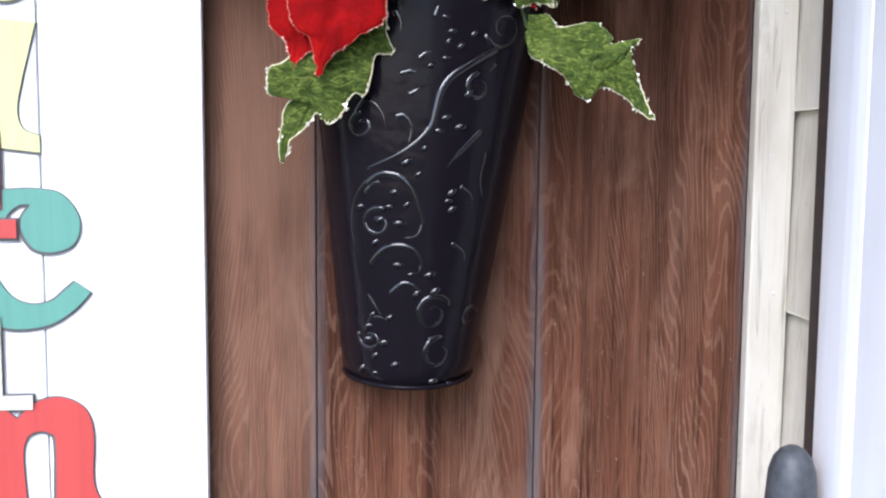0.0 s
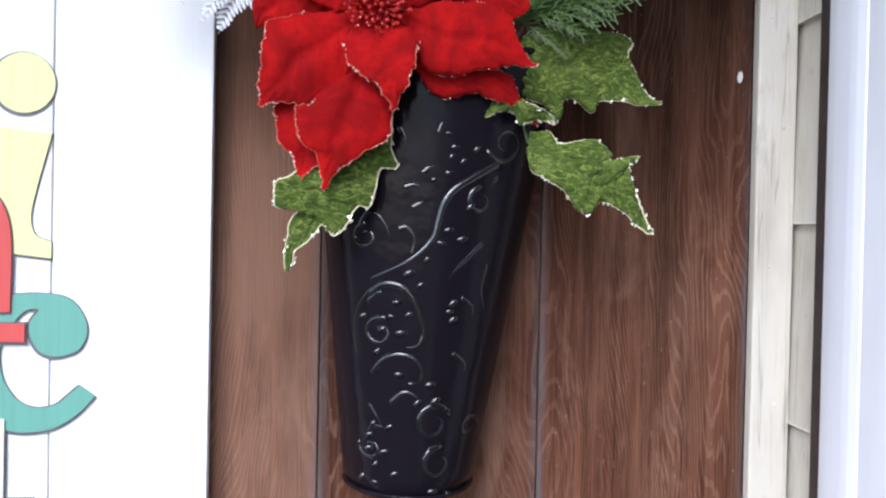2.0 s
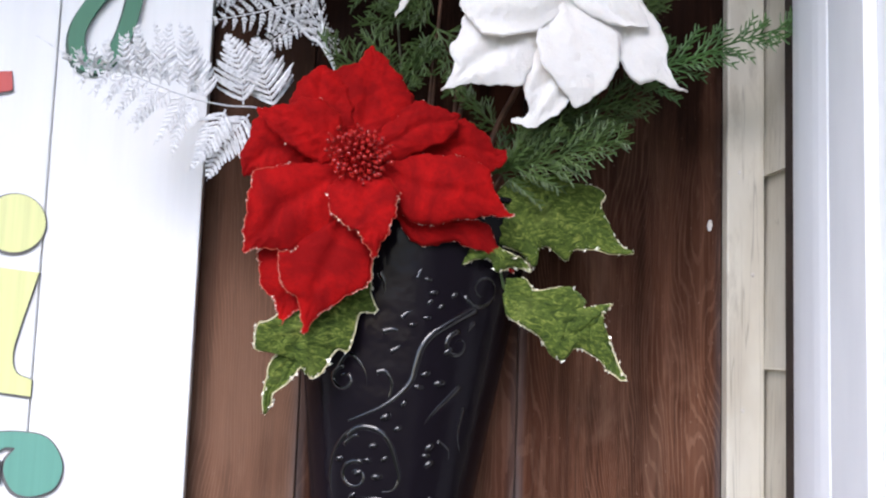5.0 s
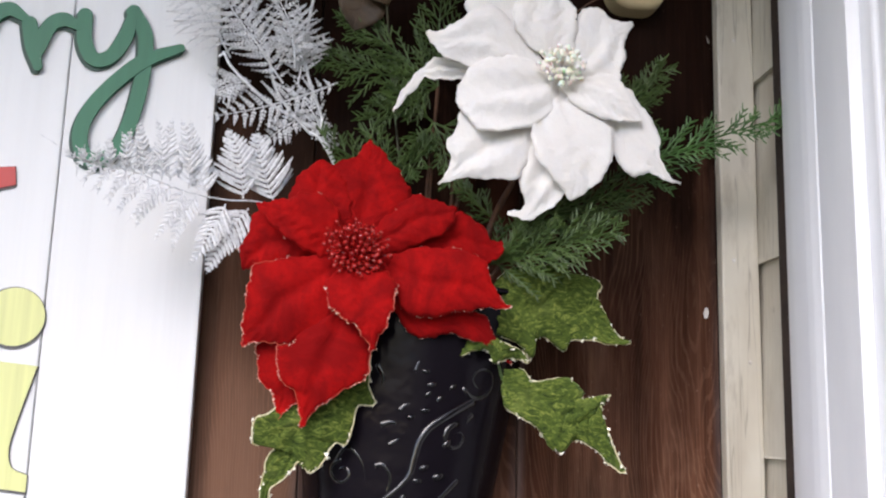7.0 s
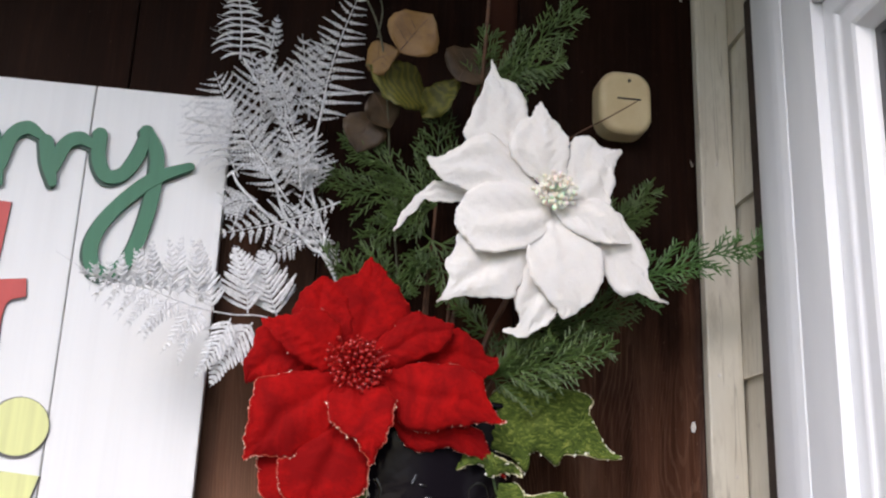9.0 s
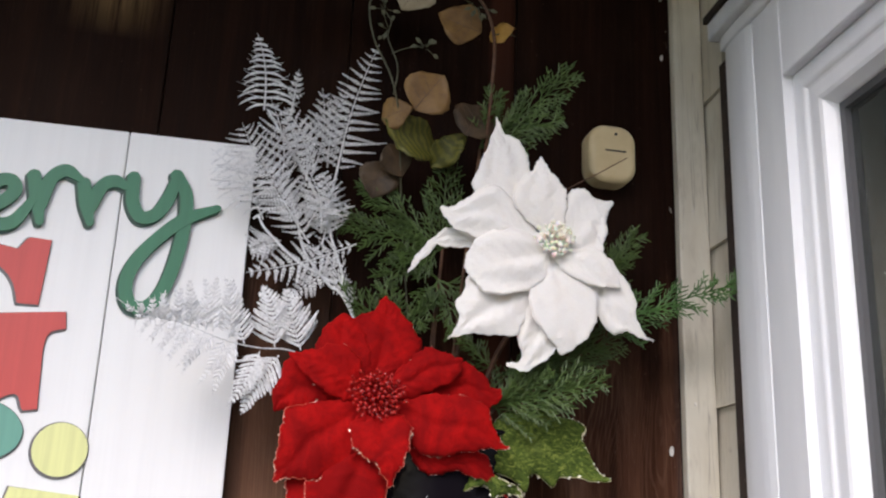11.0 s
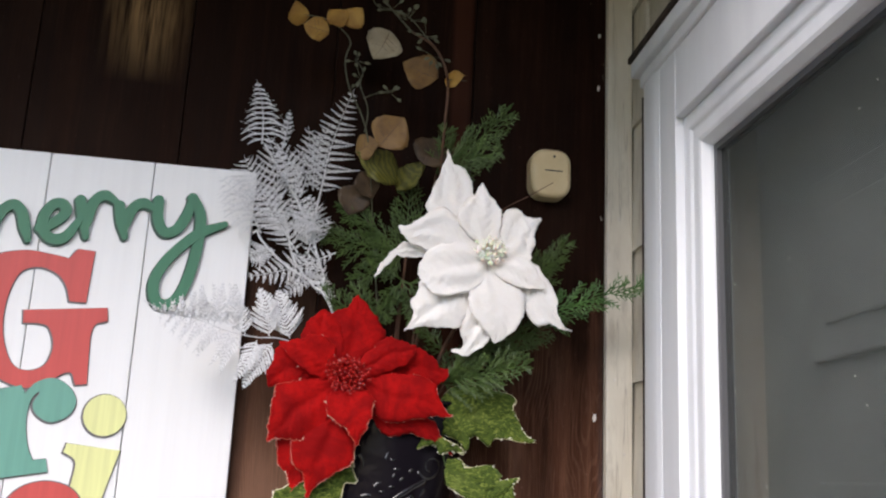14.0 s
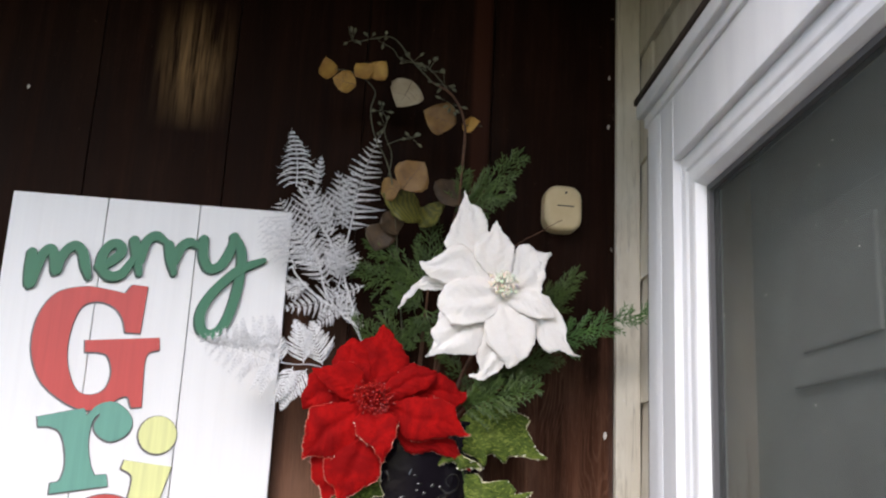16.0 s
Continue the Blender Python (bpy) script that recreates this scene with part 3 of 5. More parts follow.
def inner_door():
    root = thing("door_1", (0.55, 0.33, 0), "grey-green panelled front door behind the screen", "door", kind="structure")
    boxed("slab", (0.537, -0.129, 0.005), (0.569, 0.762, 2.053), DOOR_PAINT, root, 0.002)
    for y0, y1 in ((0.385, 0.63), (-0.02, 0.235)):
        for z0, z1 in ((0.25, 0.82), (1.0, 1.62), (1.74, 1.93)):
            b = bmesh.new()
            box(b, (0.5275, y0, z0), (0.5375, y1, z1), 0.003)
            box(b, (0.5225, y0 + 0.035, z0 + 0.035), (0.529, y1 - 0.035, z1 - 0.035), 0.004)
            part("panel", b, DOOR_PAINT, root)
    return swing(settle(root))


door_casing()
storm_door()
inner_door()


# ---- porch sign ----
SIGN_FACE = 0.972
sign = thing("porch_sign", (-0.288, 0.979, 0), "tall whitewashed plank sign with painted holiday lettering, against the wall", "sign")
for x0, x1 in ((-0.4845, -0.3521), (-0.3509, -0.2211), (-0.2199, -0.088)):
    boxed("plank", (x0, SIGN_FACE, 0.0), (x1, 0.9885, 1.997), SIGN_WHITE, sign, 0.0012)
boxed("cleat", (-0.46, 0.9886, 0.3), (-0.11, 0.9915, 0.36), SIGN_WHITE, sign)
boxed("cleat", (-0.46, 0.9886, 1.6), (-0.11, 0.9915, 1.66), SIGN_WHITE, sign)


def ribbon(bm, pts, width, y, depth, grow=0.0, per=8, shift=(0, 0)):
    """A flat brush stroke in the sign's plane. pts: (x, z) or (x, z, width)."""
    line = smooth_line([(p[0] + shift[0], p[2] if len(p) > 2 else width, p[1] + shift[1]) for p in pts], per)
    left, right = [], []
    n = len(line)
    for i, p in enumerate(line):
        a, b = line[max(i - 1, 0)], line[min(i + 1, n - 1)]
        d = Vector((b.x - a.x, 0, b.z - a.z)).normalized()
        if i == 0:
            p = p - d * grow
        if i == n - 1:
            p = p + d * grow
        s = Vector((-d.z, 0, d.x)) * (p.y / 2 + grow)
        left.append(Vector((p.x, 0, p.z)) + s)
        right.append(Vector((p.x, 0, p.z)) - s)
    front = [(bm.verts.new((a.x, y - 0.00001 * k, a.z)), bm.verts.new((b.x, y - 0.00001 * k, b.z))) for k, (a, b) in enumerate(zip(left, right))]
    back = [(bm.verts.new((a.x, y + depth, a.z)), bm.verts.new((b.x, y + depth, b.z))) for a, b in zip(left, right)]
    for i in range(n - 1):
        for f in ((front[i][0], front[i][1], front[i + 1][1], front[i + 1][0]), (front[i][0], front[i + 1][0], back[i + 1][0], back[i][0]), (front[i][1], back[i][1], back[i + 1][1], front[i + 1][1])):
            bm.faces.new(f)
    for i in (0, n - 1):
        bm.faces.new((front[i][0], back[i][0], back[i][1], front[i][1]))


def slab(bm, corners, y, depth, grow=0.0):
    """A flat straight-sided piece of a letter."""
    cx, cz = (sum(c[k] for c in corners) / len(corners) for k in (0, 1))
    pts = [(x + math.copysign(grow, x - cx), z + math.copysign(grow, z - cz)) for x, z in corners]
    f = [bm.verts.new((x, y, z)) for x, z in pts]
    b = [bm.verts.new((x, y + depth, z)) for x, z in pts]
    bm.faces.new(f)
    for i in range(len(f)):
        k = (i + 1) % len(f)
        bm.faces.new((f[i], b[i], b[k], f[k]))


def disc(bm, c, r, y, depth, grow=0.0):
    n = 40
    ring = [(c[0] + (r + grow) * math.cos(2 * math.pi * k / n), c[1] + (r + grow) * math.sin(2 * math.pi * k / n)) for k in range(n)]
    slab(bm, ring, y, depth)


LAYER = [0]


def letter(label, mat, strokes=(), slabs=(), discs=()):
    """A printed letter: colour over a dark outline that shows most at its left and foot."""
    LAYER[0] += 1
    lift = 0.0001 * LAYER[0]
    for grow, y, m, name, off in ((0.002, SIGN_FACE - 0.0021 - lift, INK_DARK, "letter_outline", (-0.0006, -0.0006)), (0.0, SIGN_FACE - 0.0042 - lift, mat, "letter", (0, 0))):
        b = bmesh.new()
        k = 0
        for s in strokes:
            ribbon(b, s, 0.016, y - k, 0.0016, grow, 8, off)
            k += 0.00012
        for s in slabs:
            slab(b, [(x + off[0], z + off[1]) for x, z in s], y - k, 0.0016, grow)
            k += 0.00012
        for c, r in discs:
            disc(b, (c[0] + off[0], c[1] + off[1]), r, y - k, 0.0016, grow)
            k += 0.00012
        part(name, b, m, sign, label + (" outline" if grow else ""))


def rect(x0, x1, z0, z1):
    return ((x0, z0), (x1, z0), (x1, z1), (x0, z1))


def outline(segments, grow=0.0):
    """A closed outline of smooth runs that meet in corners, swollen by grow."""
    pts = []
    for s in segments:
        pts += [(p.x, p.z) for p in (smooth_line([(x, 0, z) for x, z in s], 8) if len(s) > 2 else [Vector((x, 0, z)) for x, z in s])]
    pts = [p for k, p in enumerate(pts) if math.dist(p, pts[k - 1]) > 0.0004]
    if not grow:
        return pts
    n = len(pts)
    area = sum(pts[k - 1][0] * pts[k][1] - pts[k][0] * pts[k - 1][1] for k in range(n))
    turn = math.copysign(grow, area)
    out = []
    for k in range(n):
        a, b, c = (Vector(pts[(k + q) % n]) for q in (-1, 0, 1))
        d, e = (b - a).normalized(), (c - b).normalized()
        m = (d + e).normalized() if (d + e).length > 0.1 else d
        out.append((b.x + m.y * turn, b.y - m.x * turn))
    return out


def glyph(label, mat, segments, discs=()):
    """A printed letter drawn by its outline: colour over a dark line, heavier at the left and the foot."""
    LAYER[0] += 1
    lift = 0.0001 * LAYER[0]
    for grow, y, m, name, off in ((0.0018, SIGN_FACE - 0.0009 - lift, INK_DARK, "letter_outline", (-0.001, -0.0009)), (0.0, SIGN_FACE - 0.0021 - lift, mat, "letter", (0, 0))):
        b = bmesh.new()
        slab(b, [(x + off[0], z + off[1]) for x, z in outline(segments, grow)], y, 0.0008)
        for c, r in discs:
            disc(b, (c[0] + off[0], c[1] + off[1]), r, y, 0.0008, grow)
        b.normal_update()
        bmesh.ops.triangulate(b, faces=[f for f in b.faces if len(f.verts) > 4])
        part(name, b, m, sign, label + (" outline" if grow else ""))


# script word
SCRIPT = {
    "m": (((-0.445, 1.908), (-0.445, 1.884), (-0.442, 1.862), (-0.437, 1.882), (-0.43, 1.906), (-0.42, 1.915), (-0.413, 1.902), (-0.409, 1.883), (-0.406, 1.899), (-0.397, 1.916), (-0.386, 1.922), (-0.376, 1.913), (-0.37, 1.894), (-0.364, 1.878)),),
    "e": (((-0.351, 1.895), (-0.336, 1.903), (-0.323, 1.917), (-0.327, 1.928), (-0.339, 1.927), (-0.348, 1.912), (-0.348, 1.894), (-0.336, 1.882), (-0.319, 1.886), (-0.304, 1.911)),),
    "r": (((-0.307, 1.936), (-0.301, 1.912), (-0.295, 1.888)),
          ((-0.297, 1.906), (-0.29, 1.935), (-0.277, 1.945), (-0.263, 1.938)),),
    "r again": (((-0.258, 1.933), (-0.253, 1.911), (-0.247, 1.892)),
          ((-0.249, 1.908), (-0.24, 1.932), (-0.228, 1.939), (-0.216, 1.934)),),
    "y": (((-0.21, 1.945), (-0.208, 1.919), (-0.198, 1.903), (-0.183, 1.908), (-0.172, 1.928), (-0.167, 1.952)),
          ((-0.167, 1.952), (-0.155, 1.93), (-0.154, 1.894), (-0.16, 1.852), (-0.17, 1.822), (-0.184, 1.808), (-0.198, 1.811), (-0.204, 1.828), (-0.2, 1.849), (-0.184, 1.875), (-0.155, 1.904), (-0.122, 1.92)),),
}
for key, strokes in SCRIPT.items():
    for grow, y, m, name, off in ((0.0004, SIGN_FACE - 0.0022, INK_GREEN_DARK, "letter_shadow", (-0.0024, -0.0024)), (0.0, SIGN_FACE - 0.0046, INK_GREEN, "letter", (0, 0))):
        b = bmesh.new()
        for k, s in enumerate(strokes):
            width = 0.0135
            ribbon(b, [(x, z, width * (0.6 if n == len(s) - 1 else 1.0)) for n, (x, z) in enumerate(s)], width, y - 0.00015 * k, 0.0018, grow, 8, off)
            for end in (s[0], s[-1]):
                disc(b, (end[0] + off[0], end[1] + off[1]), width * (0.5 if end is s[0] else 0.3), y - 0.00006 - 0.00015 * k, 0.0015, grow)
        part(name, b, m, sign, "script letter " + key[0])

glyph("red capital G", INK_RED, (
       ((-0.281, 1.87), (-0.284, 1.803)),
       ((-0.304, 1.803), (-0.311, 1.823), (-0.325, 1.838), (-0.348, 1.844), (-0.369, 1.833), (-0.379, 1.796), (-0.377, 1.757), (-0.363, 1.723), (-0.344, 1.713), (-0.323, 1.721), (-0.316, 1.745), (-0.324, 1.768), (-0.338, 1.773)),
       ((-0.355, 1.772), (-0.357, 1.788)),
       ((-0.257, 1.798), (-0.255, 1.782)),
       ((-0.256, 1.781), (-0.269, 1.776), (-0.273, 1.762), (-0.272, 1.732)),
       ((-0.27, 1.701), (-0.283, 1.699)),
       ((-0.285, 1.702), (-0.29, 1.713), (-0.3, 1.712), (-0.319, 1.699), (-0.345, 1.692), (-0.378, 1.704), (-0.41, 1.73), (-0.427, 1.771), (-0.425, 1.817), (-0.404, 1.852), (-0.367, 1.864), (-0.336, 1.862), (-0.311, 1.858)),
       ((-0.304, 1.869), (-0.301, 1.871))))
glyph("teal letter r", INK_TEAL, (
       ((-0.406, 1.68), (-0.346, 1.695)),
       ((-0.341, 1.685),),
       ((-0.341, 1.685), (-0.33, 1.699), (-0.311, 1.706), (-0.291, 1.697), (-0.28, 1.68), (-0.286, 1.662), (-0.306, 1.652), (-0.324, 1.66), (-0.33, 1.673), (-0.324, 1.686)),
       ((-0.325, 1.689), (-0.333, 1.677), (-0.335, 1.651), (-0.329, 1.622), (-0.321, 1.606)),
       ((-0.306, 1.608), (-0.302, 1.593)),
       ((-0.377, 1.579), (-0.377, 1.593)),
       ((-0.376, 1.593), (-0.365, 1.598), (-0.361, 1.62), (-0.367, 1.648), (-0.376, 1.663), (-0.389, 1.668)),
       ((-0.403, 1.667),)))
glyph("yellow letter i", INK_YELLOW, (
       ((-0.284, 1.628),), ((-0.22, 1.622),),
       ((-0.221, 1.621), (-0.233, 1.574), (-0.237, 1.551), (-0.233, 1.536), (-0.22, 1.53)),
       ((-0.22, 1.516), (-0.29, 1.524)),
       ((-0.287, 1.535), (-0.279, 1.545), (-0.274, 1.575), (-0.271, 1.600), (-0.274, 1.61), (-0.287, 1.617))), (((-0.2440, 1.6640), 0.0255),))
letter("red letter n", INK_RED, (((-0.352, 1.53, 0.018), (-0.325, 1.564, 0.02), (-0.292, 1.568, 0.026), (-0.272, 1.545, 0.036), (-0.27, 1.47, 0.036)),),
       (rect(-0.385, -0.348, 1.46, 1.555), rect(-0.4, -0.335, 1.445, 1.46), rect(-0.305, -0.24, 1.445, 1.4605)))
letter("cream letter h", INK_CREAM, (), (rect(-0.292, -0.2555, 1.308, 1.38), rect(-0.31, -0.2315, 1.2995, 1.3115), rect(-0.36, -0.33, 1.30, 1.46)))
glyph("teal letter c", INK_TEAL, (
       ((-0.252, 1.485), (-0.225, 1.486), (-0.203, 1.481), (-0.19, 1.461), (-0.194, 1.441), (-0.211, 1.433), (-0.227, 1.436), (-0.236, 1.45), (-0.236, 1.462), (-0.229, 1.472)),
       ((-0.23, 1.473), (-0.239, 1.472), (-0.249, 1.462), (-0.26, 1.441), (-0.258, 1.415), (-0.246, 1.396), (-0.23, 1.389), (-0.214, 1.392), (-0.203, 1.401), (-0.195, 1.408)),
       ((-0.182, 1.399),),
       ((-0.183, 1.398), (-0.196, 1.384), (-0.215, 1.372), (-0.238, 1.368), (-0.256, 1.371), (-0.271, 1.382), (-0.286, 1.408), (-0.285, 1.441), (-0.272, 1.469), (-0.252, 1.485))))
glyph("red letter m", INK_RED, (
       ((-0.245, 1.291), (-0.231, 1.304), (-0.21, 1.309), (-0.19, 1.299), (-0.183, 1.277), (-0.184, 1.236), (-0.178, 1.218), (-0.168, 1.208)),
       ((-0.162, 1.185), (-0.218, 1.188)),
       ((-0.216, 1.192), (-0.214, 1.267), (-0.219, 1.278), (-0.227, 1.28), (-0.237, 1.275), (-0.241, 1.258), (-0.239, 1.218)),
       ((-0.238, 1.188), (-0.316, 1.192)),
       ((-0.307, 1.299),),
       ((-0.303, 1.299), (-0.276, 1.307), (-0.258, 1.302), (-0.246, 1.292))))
settle(sign)


# ---- wall vase ----
VASE_FOOT, VASE_TOP = 1.3235, 1.70


def vase_point(a, h, lift=0.0):
    """A point of the vase's front: a from -1 to 1 across, h metres above the foot."""
    ang = math.asin(max(-1, min(1, a)))
    w = 0.116 + 0.29 * h
    d = 0.082 + 0.02 * h
    c = 0.0885 + 0.05 * h
    n = Vector((math.sin(ang) / w, -math.cos(ang) / (2 * d), -0.12)).normalized()
    return Vector((c + w / 2 * math.sin(ang), WALL - 0.001 - d * math.cos(ang), VASE_FOOT + h)) + n * lift


def wall_vase():
    root = thing("wall_vase", (0.09, WALL - 0.001, VASE_FOOT), "glossy black embossed metal vase hung flat on the boards", "vase")
    rows = []
    for i in range(25):
        h = (VASE_TOP - VASE_FOOT) * i / 24
        rows.append([vase_point(math.sin(radians(-90 + 180 * j / 40)), h) for j in range(41)])
    b = bmesh.new()
    sheet(b, rows, -0.0015)
    part("body", b, ENAMEL, root, smooth=True)
    # closed foot and flat back
    b = bmesh.new()
    b.faces.new([b.verts.new(p + Vector((0, 0, 0.003))) for p in rows[0]])
    bmesh.ops.solidify(b, geom=b.faces[:], thickness=0.002)
    part("foot", b, ENAMEL, root)
    b = bmesh.new()
    tube(b, [vase_point(math.sin(radians(-88 + 176 * j / 40)), 0.001, -0.0006) for j in range(41)], 0.0022, 8)
    part("foot_rim", b, ENAMEL, root, smooth=True)
    b = bmesh.new()
    tube(b, [vase_point(math.sin(radians(-88 + 176 * j / 40)), VASE_TOP - VASE_FOOT, 0.001) for j in range(41)], 0.003, 8)
    part("mouth_rim", b, ENAMEL, root, smooth=True)

    def scroll(pts, r=0.0031):
        line = [vase_point(p[0], p[1], -0.0026) for p in smooth_line([(a, h, 0) for a, h in pts], 7)]
        bb = bmesh.new()
        tube(bb, line, r, 8, 0.6)
        part("scroll", bb, RAISED, root, smooth=True)

    rnd = random.Random(31)

    def spiral(a, h, r, turns, start, hand=1, rod=0.0027, mat=RAISED):
        pts = []
        for k in range(26):
            s = k / 25
            q = r * (1 - 0.8 * s)
            ang = radians(start) + hand * s * turns * 2 * math.pi
            pts.append((a + q * math.cos(ang) / (0.059 + 0.155 * h), h + q * math.sin(ang)))
        line = [vase_point(x, y, -0.0020) for x, y in pts]
        bb = bmesh.new()
        tube(bb, line, rod, 7, 0.6)
        part("scroll", bb, mat, root, smooth=True)

    scroll(((0.521, 0.2796), (0.377, 0.2717), (0.26, 0.2644), (0.144, 0.2564), (0.065, 0.245), (0.031, 0.2315), (-0.001, 0.2179), (-0.096, 0.2066), (-0.247, 0.1961), (-0.428, 0.1882), (-0.586, 0.1821)), 0.00476)
    scroll(((-0.59, 0.1696), (-0.471, 0.1776), (-0.296, 0.176), (-0.168, 0.1656), (-0.081, 0.1488), (-0.039, 0.1368), (-0.11, 0.1271), (-0.258, 0.1255)), 0.00434)
    scroll(((-0.471, 0.1776), (-0.617, 0.1695), (-0.73, 0.1528), (-0.766, 0.1338), (-0.733, 0.115), (-0.684, 0.0974), (-0.605, 0.0805)), 0.00364)
    scroll(((-0.62, 0.1626), (-0.51, 0.1707), (-0.386, 0.1668)), 0.00364)
    scroll(((-0.589, 0.1029), (-0.447, 0.1158), (-0.286, 0.1195), (-0.129, 0.1164), (-0.03, 0.1072), (-0.049, 0.0988), (-0.149, 0.0951)), 0.0042)
    scroll(((-0.375, 0.0795), (-0.242, 0.0879), (-0.112, 0.0867), (-0.022, 0.0792), (-0.054, 0.0684)), 0.00378)
    scroll(((-0.677, 0.227), (-0.59, 0.2378), (-0.491, 0.2327), (-0.42, 0.22), (-0.426, 0.2018), (-0.511, 0.1881)), 0.0035)
    scroll(((-0.666, 0.2293), (-0.741, 0.2111), (-0.729, 0.1879)), 0.00308)
    scroll(((-0.327, 0.2236), (-0.253, 0.2245), (-0.181, 0.2155), (-0.203, 0.2034), (-0.263, 0.1988)), 0.00392)
    scroll(((-0.293, 0.2576), (-0.2, 0.2598), (-0.115, 0.2563)), 0.00392)
    scroll(((-0.214, 0.2411), (-0.139, 0.2456), (-0.117, 0.2514)), 0.00364)
    scroll(((-0.139, 0.2696), (-0.077, 0.2746), (0.006, 0.2747)), 0.00364)
    scroll(((-0.342, 0.3076), (-0.294, 0.2979), (-0.305, 0.2824)), 0.00392)
    scroll(((0.474, 0.2133), (0.373, 0.2039), (0.252, 0.1928), (0.164, 0.1818), (0.117, 0.1717)), 0.00378)
    scroll(((0.528, 0.2686), (0.484, 0.2624), (0.466, 0.2532)), 0.00364)
    scroll(((-0.028, 0.3025), (0.002, 0.3114), (-0.057, 0.2901)), 0.00336)
    scroll(((-0.685, 0.0462), (-0.59, 0.0583), (-0.375, 0.056), (-0.269, 0.0422), (-0.19, 0.0234)), 0.00336)
    scroll(((-0.632, 0.0779), (-0.475, 0.0601), (-0.269, 0.0398), (-0.088, 0.0164)), 0.00308)
    scroll(((0.131, 0.0403), (0.217, 0.0438), (0.321, 0.0456)), 0.00392)
    scroll(((0.553, 0.1959), (0.535, 0.1725), (0.64, 0.1487), (0.602, 0.1252)), 0.00336)
    scroll(((0.326, 0.168), (0.465, 0.1586), (0.435, 0.1423), (0.356, 0.1355)), 0.00336)
    scroll(((0.299, 0.1216), (0.465, 0.1116), (0.442, 0.0976), (0.315, 0.0888)), 0.00336)
    for a, h, r, turns, start, hand in ((0.147, 0.063, 0.0165, 1.5, 20, 1), (0.271, 0.0292, 0.0145, 1.3, 80, 1), (0.556, 0.2971, 0.017, 1.4, 200, 1), (-0.623, 0.2169, 0.011, 1.3, 90, 1), (-0.501, 0.1374, 0.013, 1.4, 60, 1), (0.398, 0.2483, 0.012, 1.3, 90, 1), (-0.621, 0.0397, 0.01, 1.2, 150, 1), (0.657, 0.0574, 0.01, 1.2, 0, 1)):
        spiral(a, h, r, turns, start, hand, 0.0032)
    dots = ((0.097, 0.2839), (0.119, 0.2919), (0.2, 0.2803), (0.084, 0.2705), (-0.034, 0.2645), (0.31, 0.243), (0.123, 0.2235), (0.07, 0.2126), (-0.056, 0.1989), (-0.219, 0.1875), (-0.098, 0.178), (-0.37, 0.1512), (-0.203, 0.1533), (-0.46, 0.1408), (-0.272, 0.138), (-0.522, 0.122), (-0.277, 0.1033), (-0.137, 0.096), (0.076, 0.0955), (0.216, 0.1561), (0.243, 0.163), (0.26, 0.1491), (-0.575, 0.0613), (-0.375, 0.0597), (-0.614, 0.0513), (-0.621, 0.0397), (-0.431, 0.0385), (-0.555, 0.027), (-0.3, 0.0207), (-0.731, 0.0139), (-0.554, 0.0116), (0.228, 0.006), (0.465, 0.0016), (0.263, 0.2161), (0.152, 0.0818), (-0.653, 0.1508), (-0.321, 0.1632), (-0.062, 0.0802), (0.061, 0.3028), (0.304, 0.2906))
    for a, h in dots:
        bb = bmesh.new()
        s = rnd.uniform(0.8, 1.2)
        bmesh.ops.create_icosphere(bb, subdivisions=2, radius=0.0034 * s, matrix=Matrix.Translation(vase_point(a, h, -0.0007)) @ Matrix.Rotation(rnd.uniform(-0.9, 0.1), 4, "Y") @ Matrix.Diagonal((1.5, 0.75, 0.85, 1)))
        part("boss", bb, RAISED, root, smooth=True)
    return settle(root)


wall_vase()


# ---- velvet flowers ----
def flower(label, at):
    return thing("poinsettia", at, label, "artificial flower", "velvet flowers in the vase")


def white_petal(depths, left, right, arch):
    k = len(white.children)
    b = bmesh.new()
    sheet(b, draped(depths, left, right, arch * 0.7, 0.03, 0.01, 0.0007, 0.0004, 80 + k, 48, 21, 0.0014), 0.0012)
    part("petal", b, WHITE_VELVET, white, smooth=True)


def red_petal(depths, left, right, arch):
    k = len(red.children)
    grid = draped(depths, left, right, arch, 0.06, 0.04, 0.0012, 0.0006, 30 + k, 46, crease=0.0007)
    b = bmesh.new()
    sheet(b, grid, 0.001)
    p = part("petal", b, RED_VELVET, red, smooth=True)
    low = min(z for _, z in left + right) < 1.70
    if low:
        b = bmesh.new()
        for edge in (0, -1):
            tube(b, [r[edge] for r in grid[18:]], 0.0004, 4)
        part("piping", b, RED_EDGE, p, "thin glittered red rim")
    glitter_on(grid, RED_GLITTER, p, 0.9 if low else 0.12, 0.0012, k, 0.3)


